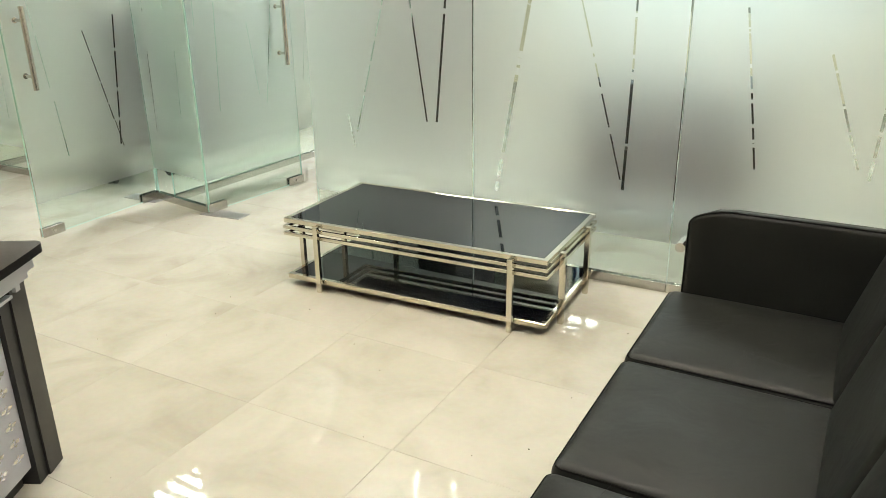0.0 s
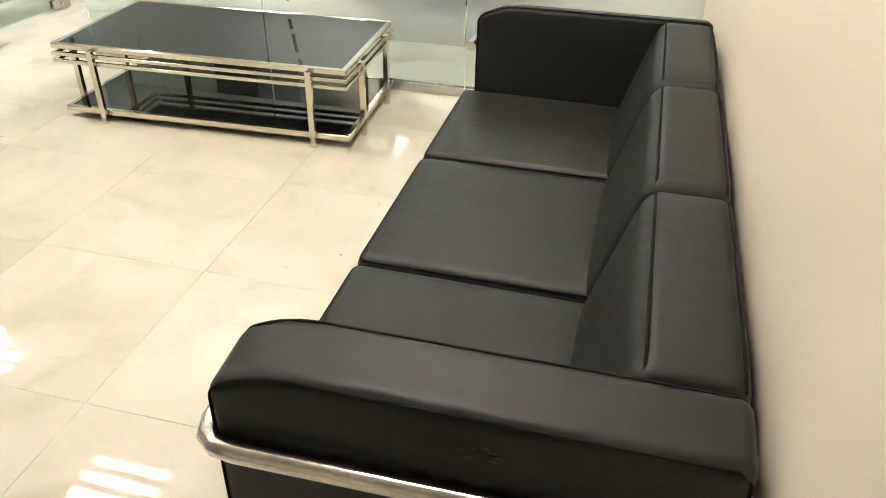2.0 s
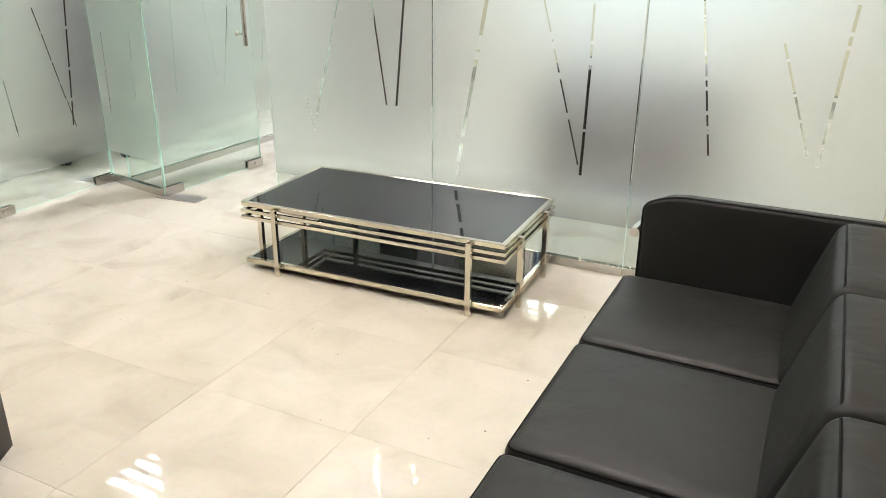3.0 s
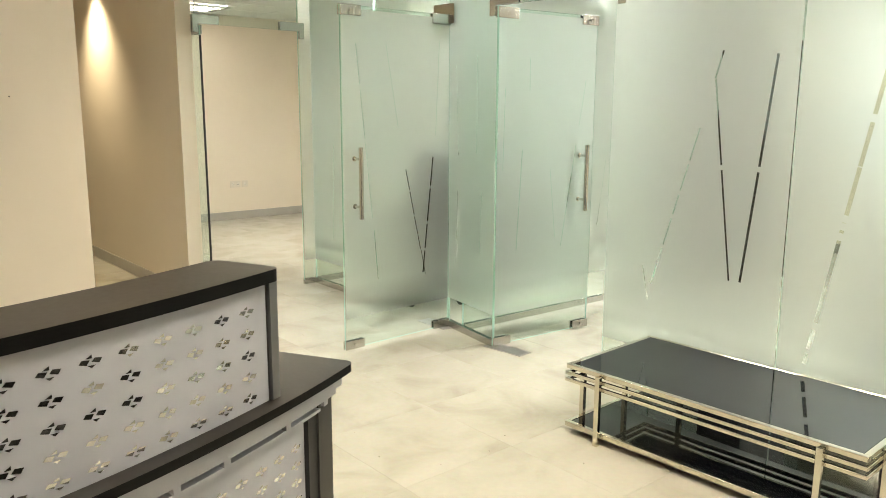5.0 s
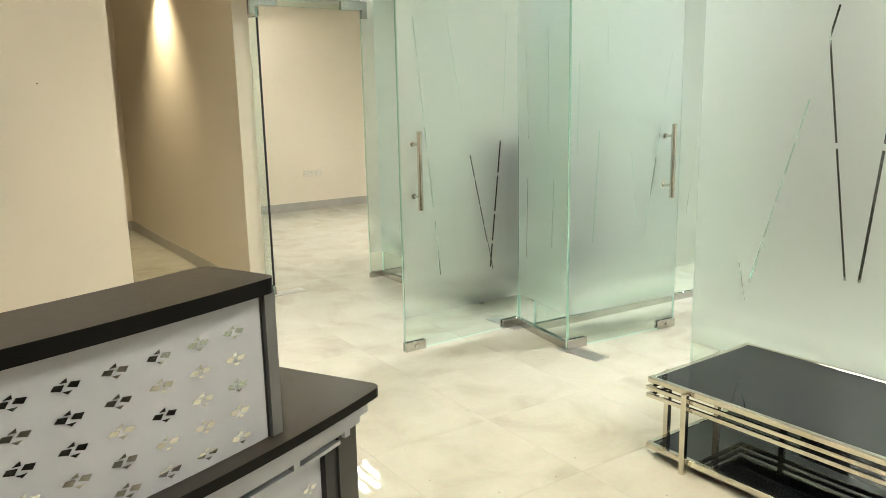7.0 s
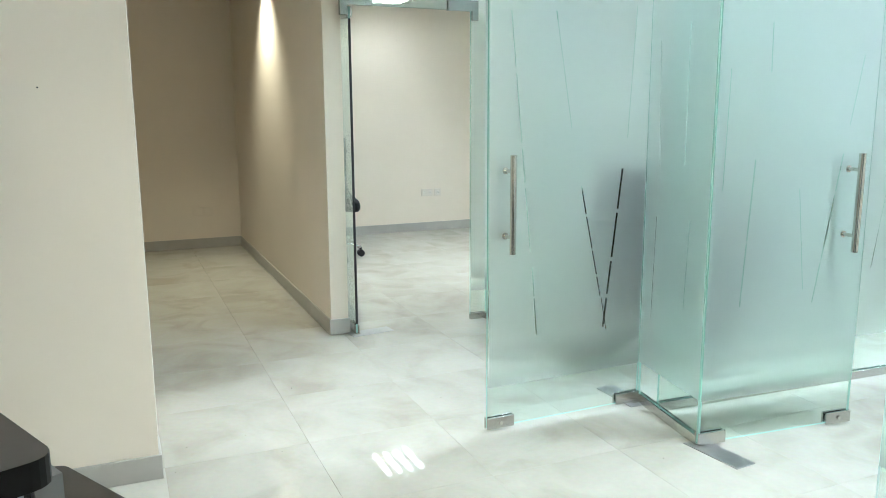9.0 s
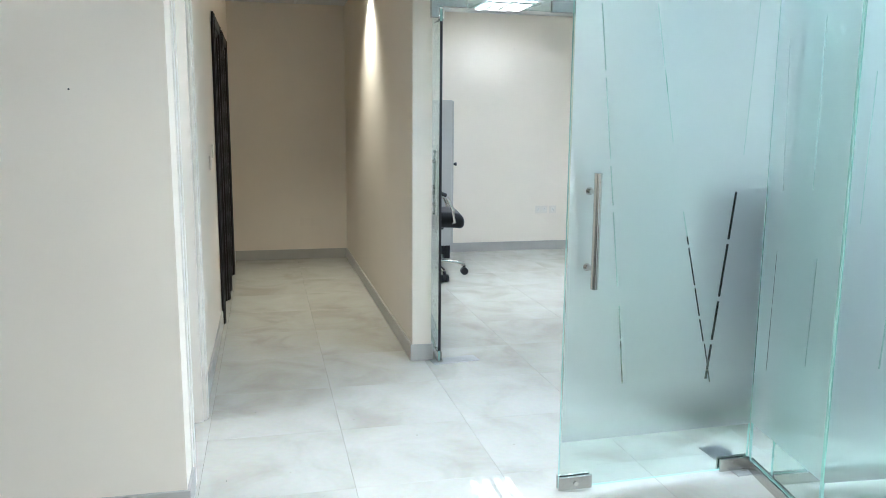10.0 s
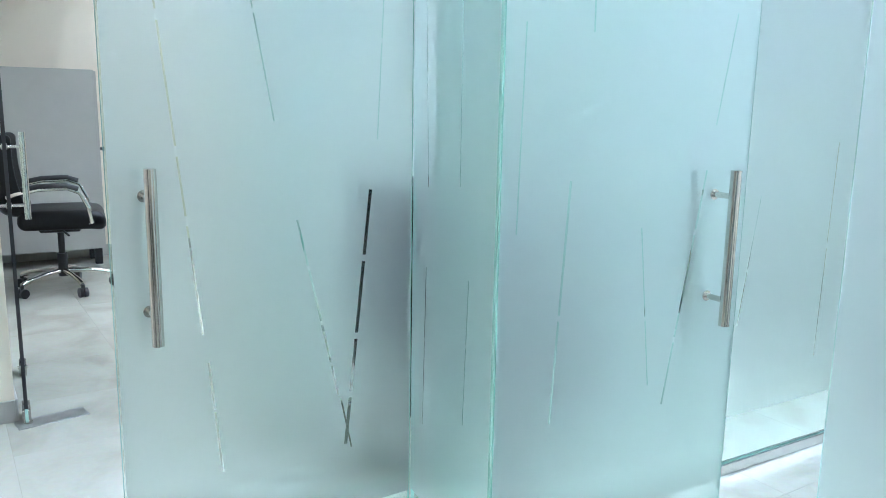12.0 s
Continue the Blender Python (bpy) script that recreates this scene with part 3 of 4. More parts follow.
# ---- upholstery ----
def cushion(size, r, puff=(0, 0, 0), n=12):
    """A soft block centred on x and y, standing on z = 0: rounded edges, sides swollen by puff metres."""
    h = [s / 2 for s in size]
    b = bm_new()
    seen = {}

    def at(p):
        key = tuple(round(c, 5) for c in p)
        if key not in seen:
            q = [max(-h[i] + r, min(h[i] - r, p[i] * h[i])) for i in range(3)]
            d = Vector([p[i] * h[i] - q[i] for i in range(3)])
            v = Vector(q) + (d.normalized() * r if d.length > 1e-9 else d)
            u = p
            for i in range(3):
                j, k = (i + 1) % 3, (i + 2) % 3
                v[i] += puff[i] * u[i] * max(0, 1 - u[j] ** 4) * max(0, 1 - u[k] ** 4)
            seen[key] = b.verts.new(v + Vector((0, 0, h[2])))
        return seen[key]

    def steps(i):
        e = min(0.9, r / h[i])
        core = [(-1 + e) + (2 - 2 * e) * k / n for k in range(n + 1)]
        rim = [-1, -1 + e * 0.15, -1 + e * 0.42, -1 + e * 0.72]
        return rim + core + [-v for v in reversed(rim)]

    for i in range(3):
        j, k = (i + 1) % 3, (i + 2) % 3
        sj, sk = steps(j), steps(k)
        for s in (-1, 1):
            for a in range(len(sj) - 1):
                for c in range(len(sk) - 1):
                    vs = []
                    for aa, cc in ((a, c), (a + 1, c), (a + 1, c + 1), (a, c + 1)):
                        p = [0, 0, 0]
                        p[i], p[j], p[k] = s, sj[aa], sk[cc]
                        v = at(p)
                        if v not in vs:
                            vs.append(v)
                    if len(vs) >= 3:
                        try:
                            b.faces.new(vs)
                        except ValueError:
                            pass
    return b


def moved(b, m):
    bmesh.ops.transform(b, matrix=m, verts=b.verts)
    return b


def seam(pts, r=0.0028, closed=True):
    b = bm_new()
    return pipe(b, pts, r, 6, closed)


def rounded_loop(x0, x1, y0, y1, z, r, plane="xy"):
    pts = []
    for cx, cy, a0 in ((x1 - r, y1 - r, 0), (x0 + r, y1 - r, 90), (x0 + r, y0 + r, 180), (x1 - r, y0 + r, 270)):
        for k in range(5):
            a = radians(a0 + k * 22.5)
            u, v = cx + r * math.cos(a), cy + r * math.sin(a)
            pts.append((u, v, z) if plane == "xy" else (u, z, v))
    return pts


SOFA_Y = [-1.14, -1.668, -2.221, -2.768]
sofa = thing("sofa", pose(-0.53, -1.95, 0), "black leather three-seat sofa with chrome tube frame against the wall", "sofa")


def at_sofa(b):
    return moved(b, Matrix.Translation((0.53, 1.95, 0)))


# body under the cushions
b = bm_new(); box(b, (-0.875, -2.74, 0.10), (-0.18, -1.15, 0.269), 0.012, 3)
part("base", at_sofa(b), LEATHER, sofa, smooth=True)
b = bm_new(); box(b, (-0.22, -2.76, 0.20), (-0.1415, -1.15, 0.62), 0.02, 3)
part("back_board", at_sofa(b), LEATHER, sofa, smooth=True)
for k in range(3):
    y1, y0 = SOFA_Y[k], SOFA_Y[k + 1]
    w = y1 - y0 - 0.006
    c = cushion((0.60, w, 0.155), 0.03, (0.004, 0.0, 0.010))
    s = part("seat_cushion", at_sofa(moved(c, pose(-0.610, (y0 + y1) / 2, 0.268, 0, 0.6, 0))), LEATHER, sofa, smooth=True)
    for z in (0.2765, 0.415):
        p = seam(rounded_loop(-0.902, -0.320, y0 + 0.011, y1 - 0.011, z, 0.022))
        part("piping", at_sofa(p), PIPING, s, "black piping", smooth=True)
BACK_Z, BACK_H = 0.345, 0.362
for k in range(3):
    y1, y0 = SOFA_Y[k], SOFA_Y[k + 1]
    w = y1 - y0 - 0.005
    c = cushion((0.155, w, BACK_H), 0.028, (0.010, 0.0, 0.006))
    # lean the front face back
    for v in c.verts:
        if v.co.x < 0:
            v.co.x -= 0.11 * (1 - v.co.z / BACK_H)
    s = part("back_cushion", at_sofa(moved(c, pose(-0.2195, (y0 + y1) / 2, BACK_Z))), LEATHER, sofa, smooth=True)
    t = BACK_Z + BACK_H
    for x in (-0.284, -0.152):
        f = x - 0.085 * (x < -0.2)
        pts = [(f, y0 + 0.0105, t - 0.30), (x, y0 + 0.0105, t - 0.033), (x, y0 + 0.018, t - 0.010), (x, y0 + 0.034, t - 0.0005), (x, y0 + 0.10, t + 0.0015), (x, (y0 + y1) / 2, t + 0.0025), (x, y1 - 0.10, t + 0.0015), (x, y1 - 0.034, t - 0.0005), (x, y1 - 0.018, t - 0.010), (x, y1 - 0.0105, t - 0.033), (f, y1 - 0.0105, t - 0.30)]
        part("piping", at_sofa(seam(pts, 0.0028, False)), PIPING, s, "black piping", smooth=True)
ARM_Z, ARM_H = 0.10, 0.612
for y0, y1, out, slope in ((-2.895, -2.769, -1, 0.014), (-1.139, -1.010, 1, 0.030)):
    w = y1 - y0
    c = cushion((0.730, w, ARM_H), 0.022, (0.003, 0.004, 0.0))
    for v in c.verts:
        d = (-0.365 + 0.13) - v.co.x
        if v.co.z > 0.37:
            k = (v.co.z - 0.37) / (ARM_H - 0.37)
            v.co.z -= k * (slope * (0.5 + out * v.co.y / w))
            if d > 0:
                v.co.z -= k * 0.34 * d * d / 0.13
    s = part("armrest", at_sofa(moved(c, pose(-0.5075, (y0 + y1) / 2, ARM_Z))), LEATHER, sofa, smooth=True)
    # piping along both edges of the arm's top and down its front
    f, r = -0.8725, 0.022
    fall = lambda e: 0.34 * max(0.0, 0.13 - e) ** 2 / 0.13
    for y, inner in ((y0 + 0.005, out > 0), (y1 - 0.005, out < 0)):
        hi = ARM_Z + ARM_H - (0.001 if inner else slope)
        q = 0.0165
        pts = [(f + r - q - 0.001, y, 0.13), (f + r - q - 0.002, y, 0.40)]
        for k in range(6):
            a = radians(k * 18)
            e = r - q * math.cos(a)
            pts.append((f + e, y, hi - fall(e) - r + q * math.sin(a)))
        hi -= r - q
        pts += [(f + e, y, hi - fall(e)) for e in (0.035, 0.05, 0.07, 0.10, 0.13, 0.20, 0.40, 0.60)]
        pts += [(-0.165, y, hi - 0.001), (-0.150, y, hi - 0.016), (-0.143, y, hi - 0.09)]
        part("piping", at_sofa(seam(pts, 0.0026, False)), PIPING, s, "black piping", smooth=True)
for y, ye in ((-2.914, -2.78), (-0.990, -1.12)):
    g = 1 if ye > y else -1
    b = bm_new()
    pipe(b, [(-0.158, y, 0.572), (-0.50, y, 0.566), (-0.827, y, 0.560), (-0.858, y + g * 0.004, 0.560), (-0.880, y + g * 0.02, 0.560), (-0.890, y + g * 0.05, 0.560), (-0.891, ye, 0.560)], 0.0165, 14)
    part("frame_tube", at_sofa(b), CHROME, sofa, "polished chrome frame tube", smooth=True)
for x in (-0.80, -0.24):
    for y in (-2.83, -1.06):
        b = bm_new(); tube(b, (x, y, 0.0), (x, y, 0.11), 0.0165, 14)
        part("leg", at_sofa(b), CHROME, sofa, smooth=True)

# ---- coffee table ----
table = thing("coffee_table", pose(-2.090, -0.577, 0, 0, 0, 1.9), "low black glass coffee table with stacked steel rails and lower shelf", "coffee table")
TL, TD, TH = 0.645, 0.334, 0.335


def ring(z0, z1, out, w, name, bev=0.002):
    b = bm_new()
    x, y = TL + out, TD + out
    for s in (-1, 1):
        box(b, (-x, s * (y - w / 2) - w / 2, z0), (x, s * (y - w / 2) + w / 2, z1), bev, 1)
        box(b, (s * (x - w / 2) - w / 2, -y + w + 0.0002, z0 + 0.0004), (s * (x - w / 2) + w / 2, y - w - 0.0002, z1 - 0.0004), bev, 1)
    return part(name, b, GOLDISH, table, "champagne polished steel rail")


ring(TH - 0.022, TH, 0, 0.022, "top_frame")
ring(TH - 0.052, TH - 0.036, 0.004, 0.016, "rail")
ring(TH - 0.083, TH - 0.067, 0.004, 0.016, "rail")
ring(0.034, 0.058, 0, 0.022, "shelf_frame")
b = bm_new(); box(b, (-TL + 0.0225, -TD + 0.0225, TH - 0.012), (TL - 0.0225, TD - 0.0225, TH - 0.001), 0.001, 1)
part("tabletop", b, BLACKGLASS, table, "black glass top")
b = bm_new(); box(b, (-TL + 0.0225, -TD + 0.0225, 0.046), (TL - 0.0225, TD - 0.0225, 0.056), 0.001, 1)
part("shelf", b, BLACKGLASS, table, "black glass lower shelf")
for x, y in ((-TL + 0.19, -TD - 0.015), (TL - 0.15, -TD - 0.015), (-TL + 0.19, TD + 0.015), (TL - 0.15, TD + 0.015), (TL + 0.015, -TD + 0.15), (TL + 0.015, TD - 0.17), (-TL - 0.015, -TD + 0.15), (-TL - 0.015, TD - 0.17)):
    b = bm_new(); box(b, (x - 0.012, y - 0.011, 0), (x + 0.012, y + 0.011, TH - 0.012), 0.002, 1)
    part("leg", b, GOLDISH, table, "champagne polished steel leg")

# ---- reception desk ----
DC = Vector((-5.929, -4.277))
desk = thing("reception_desk", pose(DC.x, DC.y, 0), "curved black and silver-grey reception desk with raised counter and patterned panels", "reception desk")


def arc_slab(r0, r1, a0, a1, z0, z1, bev=0.0, n=40):
    """A curved slab about the desk's centre, angles in degrees."""
    b = bm_new()
    rows = []
    for k in range(n + 1):
        a = radians(a0 + (a1 - a0) * k / n)
        c, s = math.cos(a), math.sin(a)
        rows.append([b.verts.new((r * c, r * s, z)) for r, z in ((r0, z0), (r1, z0), (r1, z1), (r0, z1))])
    for k in range(n):
        for j in range(4):
            b.faces.new((rows[k][j], rows[k][(j + 1) % 4], rows[k + 1][(j + 1) % 4], rows[k + 1][j]))
    b.faces.new(rows[0]); b.faces.new(rows[-1])
    if bev:
        es = [e for e in b.edges if e.is_manifold and e.calc_face_angle(0) > 0.6]
        bmesh.ops.bevel(b, geom=es, offset=bev, segments=3, affect='EDGES', profile=0.5)
    return b


A0, A1, A2 = 1.0, 24.50, 29.45


def rounded_end(b, r1, a1, rad, r0):
    """Rounds the two free corners of a curved slab's end."""
    a = radians(a1)
    t, u = Vector((-math.sin(a), math.cos(a))), Vector((math.cos(a), math.sin(a)))
    es = [e for e in b.edges if abs(e.verts[0].co.z - e.verts[1].co.z) > 0.01 and all(abs(math.degrees(math.atan2(v.co.y, v.co.x)) - a1) < 0.02 for v in e.verts)]
    bmesh.ops.bevel(b, geom=es, offset=rad, segments=5, affect='EDGES', profile=0.5)
    return b


PANELEND = mat("grey_metal_post", (0.20, 0.20, 0.205), 0.3, metal=0.6, vary=0.03)
part("counter_top", rounded_end(arc_slab(3.795, 4.018, A0, A1, 1.046, 1.079), 4.018, A1, 0.028, 3.795), DARKWOOD, desk, "black-brown raised counter top")
up_panel = part("upper_panel", arc_slab(3.965, 3.985, A0 + 0.2, 24.11, 0.719, 1.0455), GREYLAM, desk, "silver-grey curved panel with inlays", smooth=True)
part("panel_gap", arc_slab(3.955, 3.983, 24.115, 24.22, 0.7185, 1.0455, 0, 2), BLACKPL, desk, "black joint strip")
part("panel_end", arc_slab(3.935, 3.994, 24.225, 24.66, 0.7185, 1.0455, 0.002, 3), PANELEND, desk, "grey metal end post")
part("panel_back", arc_slab(3.83, 3.85, A0 + 0.2, A1 - 1.0, 0.719, 1.0455), DARKWOOD, desk, smooth=True)
part("worktop", rounded_end(arc_slab(3.25, 4.035, A0, A2, 0.693, 0.718), 4.035, A2, 0.03, 3.25), DARKWOOD, desk, "black-brown worktop")
part("worktop_rim", arc_slab(3.96, 3.999, A0, A2 - 0.25, 0.645, 0.6925), GREYLAM, desk, "silver-grey rim under the worktop", smooth=True)
part("apron", arc_slab(3.956, 3.986, A0, A2 - 0.5, 0.620, 0.6445), GREYLAM, desk, "silver-grey slotted strip", smooth=True)
part("apron", arc_slab(3.956, 3.974, A0, 27.9, 0.588, 0.597), GREYLAM, desk, "silver-grey slotted strip", smooth=True)
for k in (28.3, 25.45, 21.85, 19.52, 17.2, 14.9, 12.6, 10.3, 8.0, 5.7, 3.4):
    part("slot_spacer", arc_slab(3.96, 3.977, k - 0.16, k + 0.16, 0.5972, 0.6198, 0, 2), GREYLAM, desk)
# Added reflector: stands in for the brightness seen through the slots.
part("slot_back", arc_slab(3.90, 3.915, A0 + 0.3, 27.2, 0.5875, 0.6445), SATIN, desk, "satin metal strip added behind the slots to brighten them", smooth=True)
low_panel = part("lower_panel", arc_slab(3.925, 3.942, A0, 27.24, 0.06, 0.587), GREYLAM, desk, "silver-grey curved panel with inlays", smooth=True)
part("end_post", arc_slab(3.83, 3.965, 27.93, 29.08, 0.0, 0.619, 0.003, 3), POST, desk, "dark grey end post")
part("post_edge", arc_slab(3.90, 3.958, 27.245, 27.925, 0.0, 0.587, 0, 2), BLACKPL, desk, "black edge strip")
part("end_side", arc_slab(3.27, 3.82, A2 - 1.3, A2 - 0.9, 0.03, 0.692, 0, 2), DARKWOOD, desk)
part("plinth", arc_slab(3.89, 3.91, A0 + 0.3, A2 - 2.3, 0.0, 0.06), POST, desk, smooth=True)

for ob in desk.children:
    if ob.name.split(".")[0] in ("counter_top", "worktop"):
        ob.data.materials.append(BLACKEDGE)
        for f in ob.data.polygons:
            if f.normal.z < 0.5:
                f.material_index = 1


def inlay_mesh(s):
    """Two leaning lozenges side by side, a small triangle above and one below."""
    b = bm_new()
    leaf = [(-25, -1), (-18.5, 6), (-2.5, 3), (-9, -6)]
    for q in (leaf, [(u + 26, v - 0.5) for u, v in leaf], [(-11, 7), (2, 13), (2, 5.5)], [(-7, -7.5), (9.5, -8.5), (1, -13.5)]):
        lo = [b.verts.new((0.0, u * s, v * s)) for u, v in q]
        hi = [b.verts.new((0.0009, u * s, v * s)) for u, v in q]
        b.faces.new(hi)
        for i in range(len(q)):
            j = (i + 1) % len(q)
            b.faces.new((lo[i], lo[j], hi[j], hi[i]))
    bmesh.ops.recalc_face_normals(b, faces=b.faces)
    me = bpy.data.meshes.new("inlay")
    b.to_mesh(me); b.free()
    me.materials.append(INLAY)
    return me


INLAY = mat("mirror_inlay", (0.66, 0.65, 0.62), 0.05, metal=1.0, vary=0.05)
IM = inlay_mesh(0.00110)
ri = random.Random(3)


def inlays(parent, r, a_from, a_step, n, z_from, z_step, m):
    for i in range(n):
        for j in range(m):
            a = radians(a_from - i * a_step)
            ob = new("inlay", IM)
            ob.parent = parent
            ob.matrix_local = Matrix.Translation((r * math.cos(a), r * math.sin(a), z_from - j * z_step)) @ Matrix.Rotation(a + ri.uniform(-0.05, 0.05), 4, 'Z') @ Matrix.Rotation(ri.uniform(-0.06, 0.06), 4, 'Y')


inlays(up_panel, 3.9855, 23.04, 1.27, 17, 0.979, 0.0574, 5)
inlays(low_panel, 3.9425, 26.57, 1.17, 21, 0.502, 0.0543, 8)


# ---- doorway and doors of the corridor ----
def casing(x0, x1, h, material, label, name, leaf=None):
    t = thing(name, pose(x0, CY, 0), label, "door", kind="structure")
    w = x1 - x0
    b = bm_new()
    for a, c in ((0.0, 0.035), (w - 0.035, w)):
        box(b, (a, -0.165, 0), (c, 0.006, h - 0.035), 0.002, 1)
    box(b, (0, -0.165, h - 0.035), (w, 0.006, h), 0.002, 1)
    part("door_frame", b, material, t)
    b = bm_new()
    for a, c in ((-0.062, 0.012), (w - 0.012, w + 0.062)):
        box(b, (a, 0.0065, 0), (c, 0.022, h + 0.062), 0.004, 2)
        box(b, (a + 0.012, 0.0225, 0), (c - 0.03, 0.028, h + 0.05), 0.002, 1)
    box(b, (0.0125, 0.0065, h - 0.012), (w - 0.0125, 0.022, h + 0.062), 0.004, 2)
    part("architrave", b, material, t)
    if leaf:
        b = bm_new(); box(b, (0.037, -0.125, 0.008), (w - 0.037, -0.085, h - 0.037), 0.002, 1)
        lf = part("door_leaf", b, leaf, t, "dark espresso door leaf")
        b = bm_new(); tube(b, (w - 0.10, -0.0845, 1.02), (w - 0.10, -0.045, 1.02), 0.01, 12); tube(b, (w - 0.10, -0.05, 1.02), (w - 0.22, -0.05, 1.02), 0.009, 12)
        part("door_handle", b, STEEL, lf, smooth=True)
    return t


d1 = casing(-5.435, -4.75, 2.06, WHITE, "open doorway with a white moulded frame", "door_4")
b = bm_new(); box(b, (0.0352, -0.075, 0.93), (0.0372, -0.05, 1.02))
part("strike_plate", b, BLACKPL, d1, "small dark strike plate")
casing(-8.05, -7.33, 2.09, ESPRESSO, "dark espresso wooden door in a matching frame", "door_5", ESPRESSO)
casing(-9.12, -8.44, 2.09, ESPRESSO, "dark espresso wooden door in a matching frame", "door_6", ESPRESSO)


# ---- wall fittings ----
def plate(name, m, w, h, label, category, n, group="", cover=PLASTIC):
    """A wall plate in its own x-z plane, facing +y, with n sockets or rockers."""
    t = thing(name, m, label, category, group)
    b = bm_new(); box(b, (-w / 2, 0.0005, -h / 2), (w / 2, 0.009, h / 2), 0.003, 2)
    part("cover_plate", b, cover, t)
    for k in range(n):
        u = -w / 2 + w * (k + 0.5) / n
        b = bm_new(); box(b, (u - 0.018, 0.0092, -0.022), (u + 0.018, 0.012, 0.022), 0.002, 1)
        part("rocker" if "switch" in name else "socket_face", b, WHITE, t)
        if "switch" not in name:
            b = bm_new()
            for du, dv in ((-0.008, -0.006), (0.008, -0.006), (0, 0.01)):
                box(b, (u + du - 0.002, 0.0122, dv - 0.004), (u + du + 0.002, 0.0128, dv + 0.004))
            part("socket_holes", b, BLACKPL, t)


plate("wall_socket", pose(-10.04, 0.925, 0.459, 0, 0, -90), 0.147, 0.086, "white double wall socket above the skirting", "wall socket", 2, "office wall sockets")
plate("wall_socket", pose(-10.04, 1.062, 0.459, 0, 0, -90), 0.086, 0.086, "white single wall socket above the skirting", "wall socket", 1, "office wall sockets")
for y in (-1.74, -1.63):
    plate("blank_plate", pose(-9.92, y, 0.389, 0, 0, -90), 0.108, 0.086, "cream blank cover plate low on the corridor end wall", "cover plate", 0, "blank plates", PAINT)
plate("light_switch", pose(-6.94, CY, 1.235), 0.086, 0.086, "white light switch on the corridor wall", "light switch", 2)
plate("light_switch", pose(-6.68, CY, 1.172), 0.086, 0.086, "white light switch on the corridor wall", "light switch", 1)


# ---- office chair ----
def office_chair(m):
    t = thing("office_chair", m, "black office chair with chrome arms and five-star base", "office chair", "office chairs")
    for k in range(5):
        a = math.tau * (k + 0.3) / 5
        c, s = math.cos(a), math.sin(a)
        b = bm_new(); pipe(b, [(0.03 * c, 0.03 * s, 0.125), (0.14 * c, 0.14 * s, 0.118), (0.25 * c, 0.25 * s, 0.098), (0.30 * c, 0.30 * s, 0.082)], 0.017, 10)
        arm = part("base_arm", b, CHROME, t, "chrome base arm", smooth=True)
        b = bm_new()
        for o in (-0.016, 0.016):
            tube(b, (0.30 * c - s * o - s * 0.009, 0.30 * s + c * o + c * 0.009, 0.03), (0.30 * c - s * o + s * 0.009, 0.30 * s + c * o - c * 0.009, 0.03), 0.03, 16)
        tube(b, (0.30 * c, 0.30 * s, 0.03), (0.30 * c, 0.30 * s, 0.08), 0.012, 10)
        part("caster", b, BLACKPL, arm, "black twin caster", smooth=True)
    b = bm_new(); tube(b, (0, 0, 0.09), (0, 0, 0.24), 0.03, 16); tube(b, (0, 0, 0.24), (0, 0, 0.40), 0.02, 14)
    part("gas_lift", b, BLACKPL, t, smooth=True)
    b = bm_new(); box(b, (-0.09, -0.12, 0.385), (0.09, 0.12, 0.425), 0.012, 2); tube(b, (0.09, 0.02, 0.395), (0.22, 0.05, 0.385), 0.007, 8)
    part("mechanism", b, BLACKPL, t, smooth=True)
    c2 = cushion((0.50, 0.50, 0.11), 0.045, (0, 0, 0.012), 8)
    for v in c2.verts:
        if v.co.y > 0.12:
            v.co.z -= 1.2 * (v.co.y - 0.12) ** 2
    part("seat", moved(c2, Matrix.Translation((0, 0.02, 0.425))), FABRIC, t, "black padded seat", smooth=True)
    c2 = cushion((0.46, 0.09, 0.50), 0.04, (0, 0.01, 0), 8)
    for v in c2.verts:
        v.co.y += 0.09 * (v.co.x / 0.23) ** 2 - 0.03 * math.sin(v.co.z / 0.50 * math.pi)
    part("backrest", moved(c2, pose(0, -0.27, 0.50, 8, 0, 0)), FABRIC, t, "black padded backrest", smooth=True)
    for s in (-1, 1):
        b = bm_new(); pipe(b, [(s * 0.20, 0.16, 0.45), (s * 0.275, 0.185, 0.47), (s * 0.285, 0.175, 0.56), (s * 0.285, 0.13, 0.655), (s * 0.285, 0.06, 0.685), (s * 0.285, -0.10, 0.68), (s * 0.28, -0.22, 0.655), (s * 0.22, -0.27, 0.63)], 0.013, 10)
        ar = part("armrest", b, CHROME, t, "chrome loop armrest", smooth=True)
        b = bm_new(); pipe(b, [(s * 0.285, 0.12, 0.676), (s * 0.285, 0.05, 0.702), (s * 0.285, -0.10, 0.697), (s * 0.281, -0.19, 0.678)], 0.018, 10)
        part("arm_pad", b, BLACKPL, ar, "black arm pad", smooth=True)
    return t


chair = office_chair(pose(-8.76, -0.66, 0, 0, 0, -8))
chair.scale = (1.15, 1.15, 1.16)


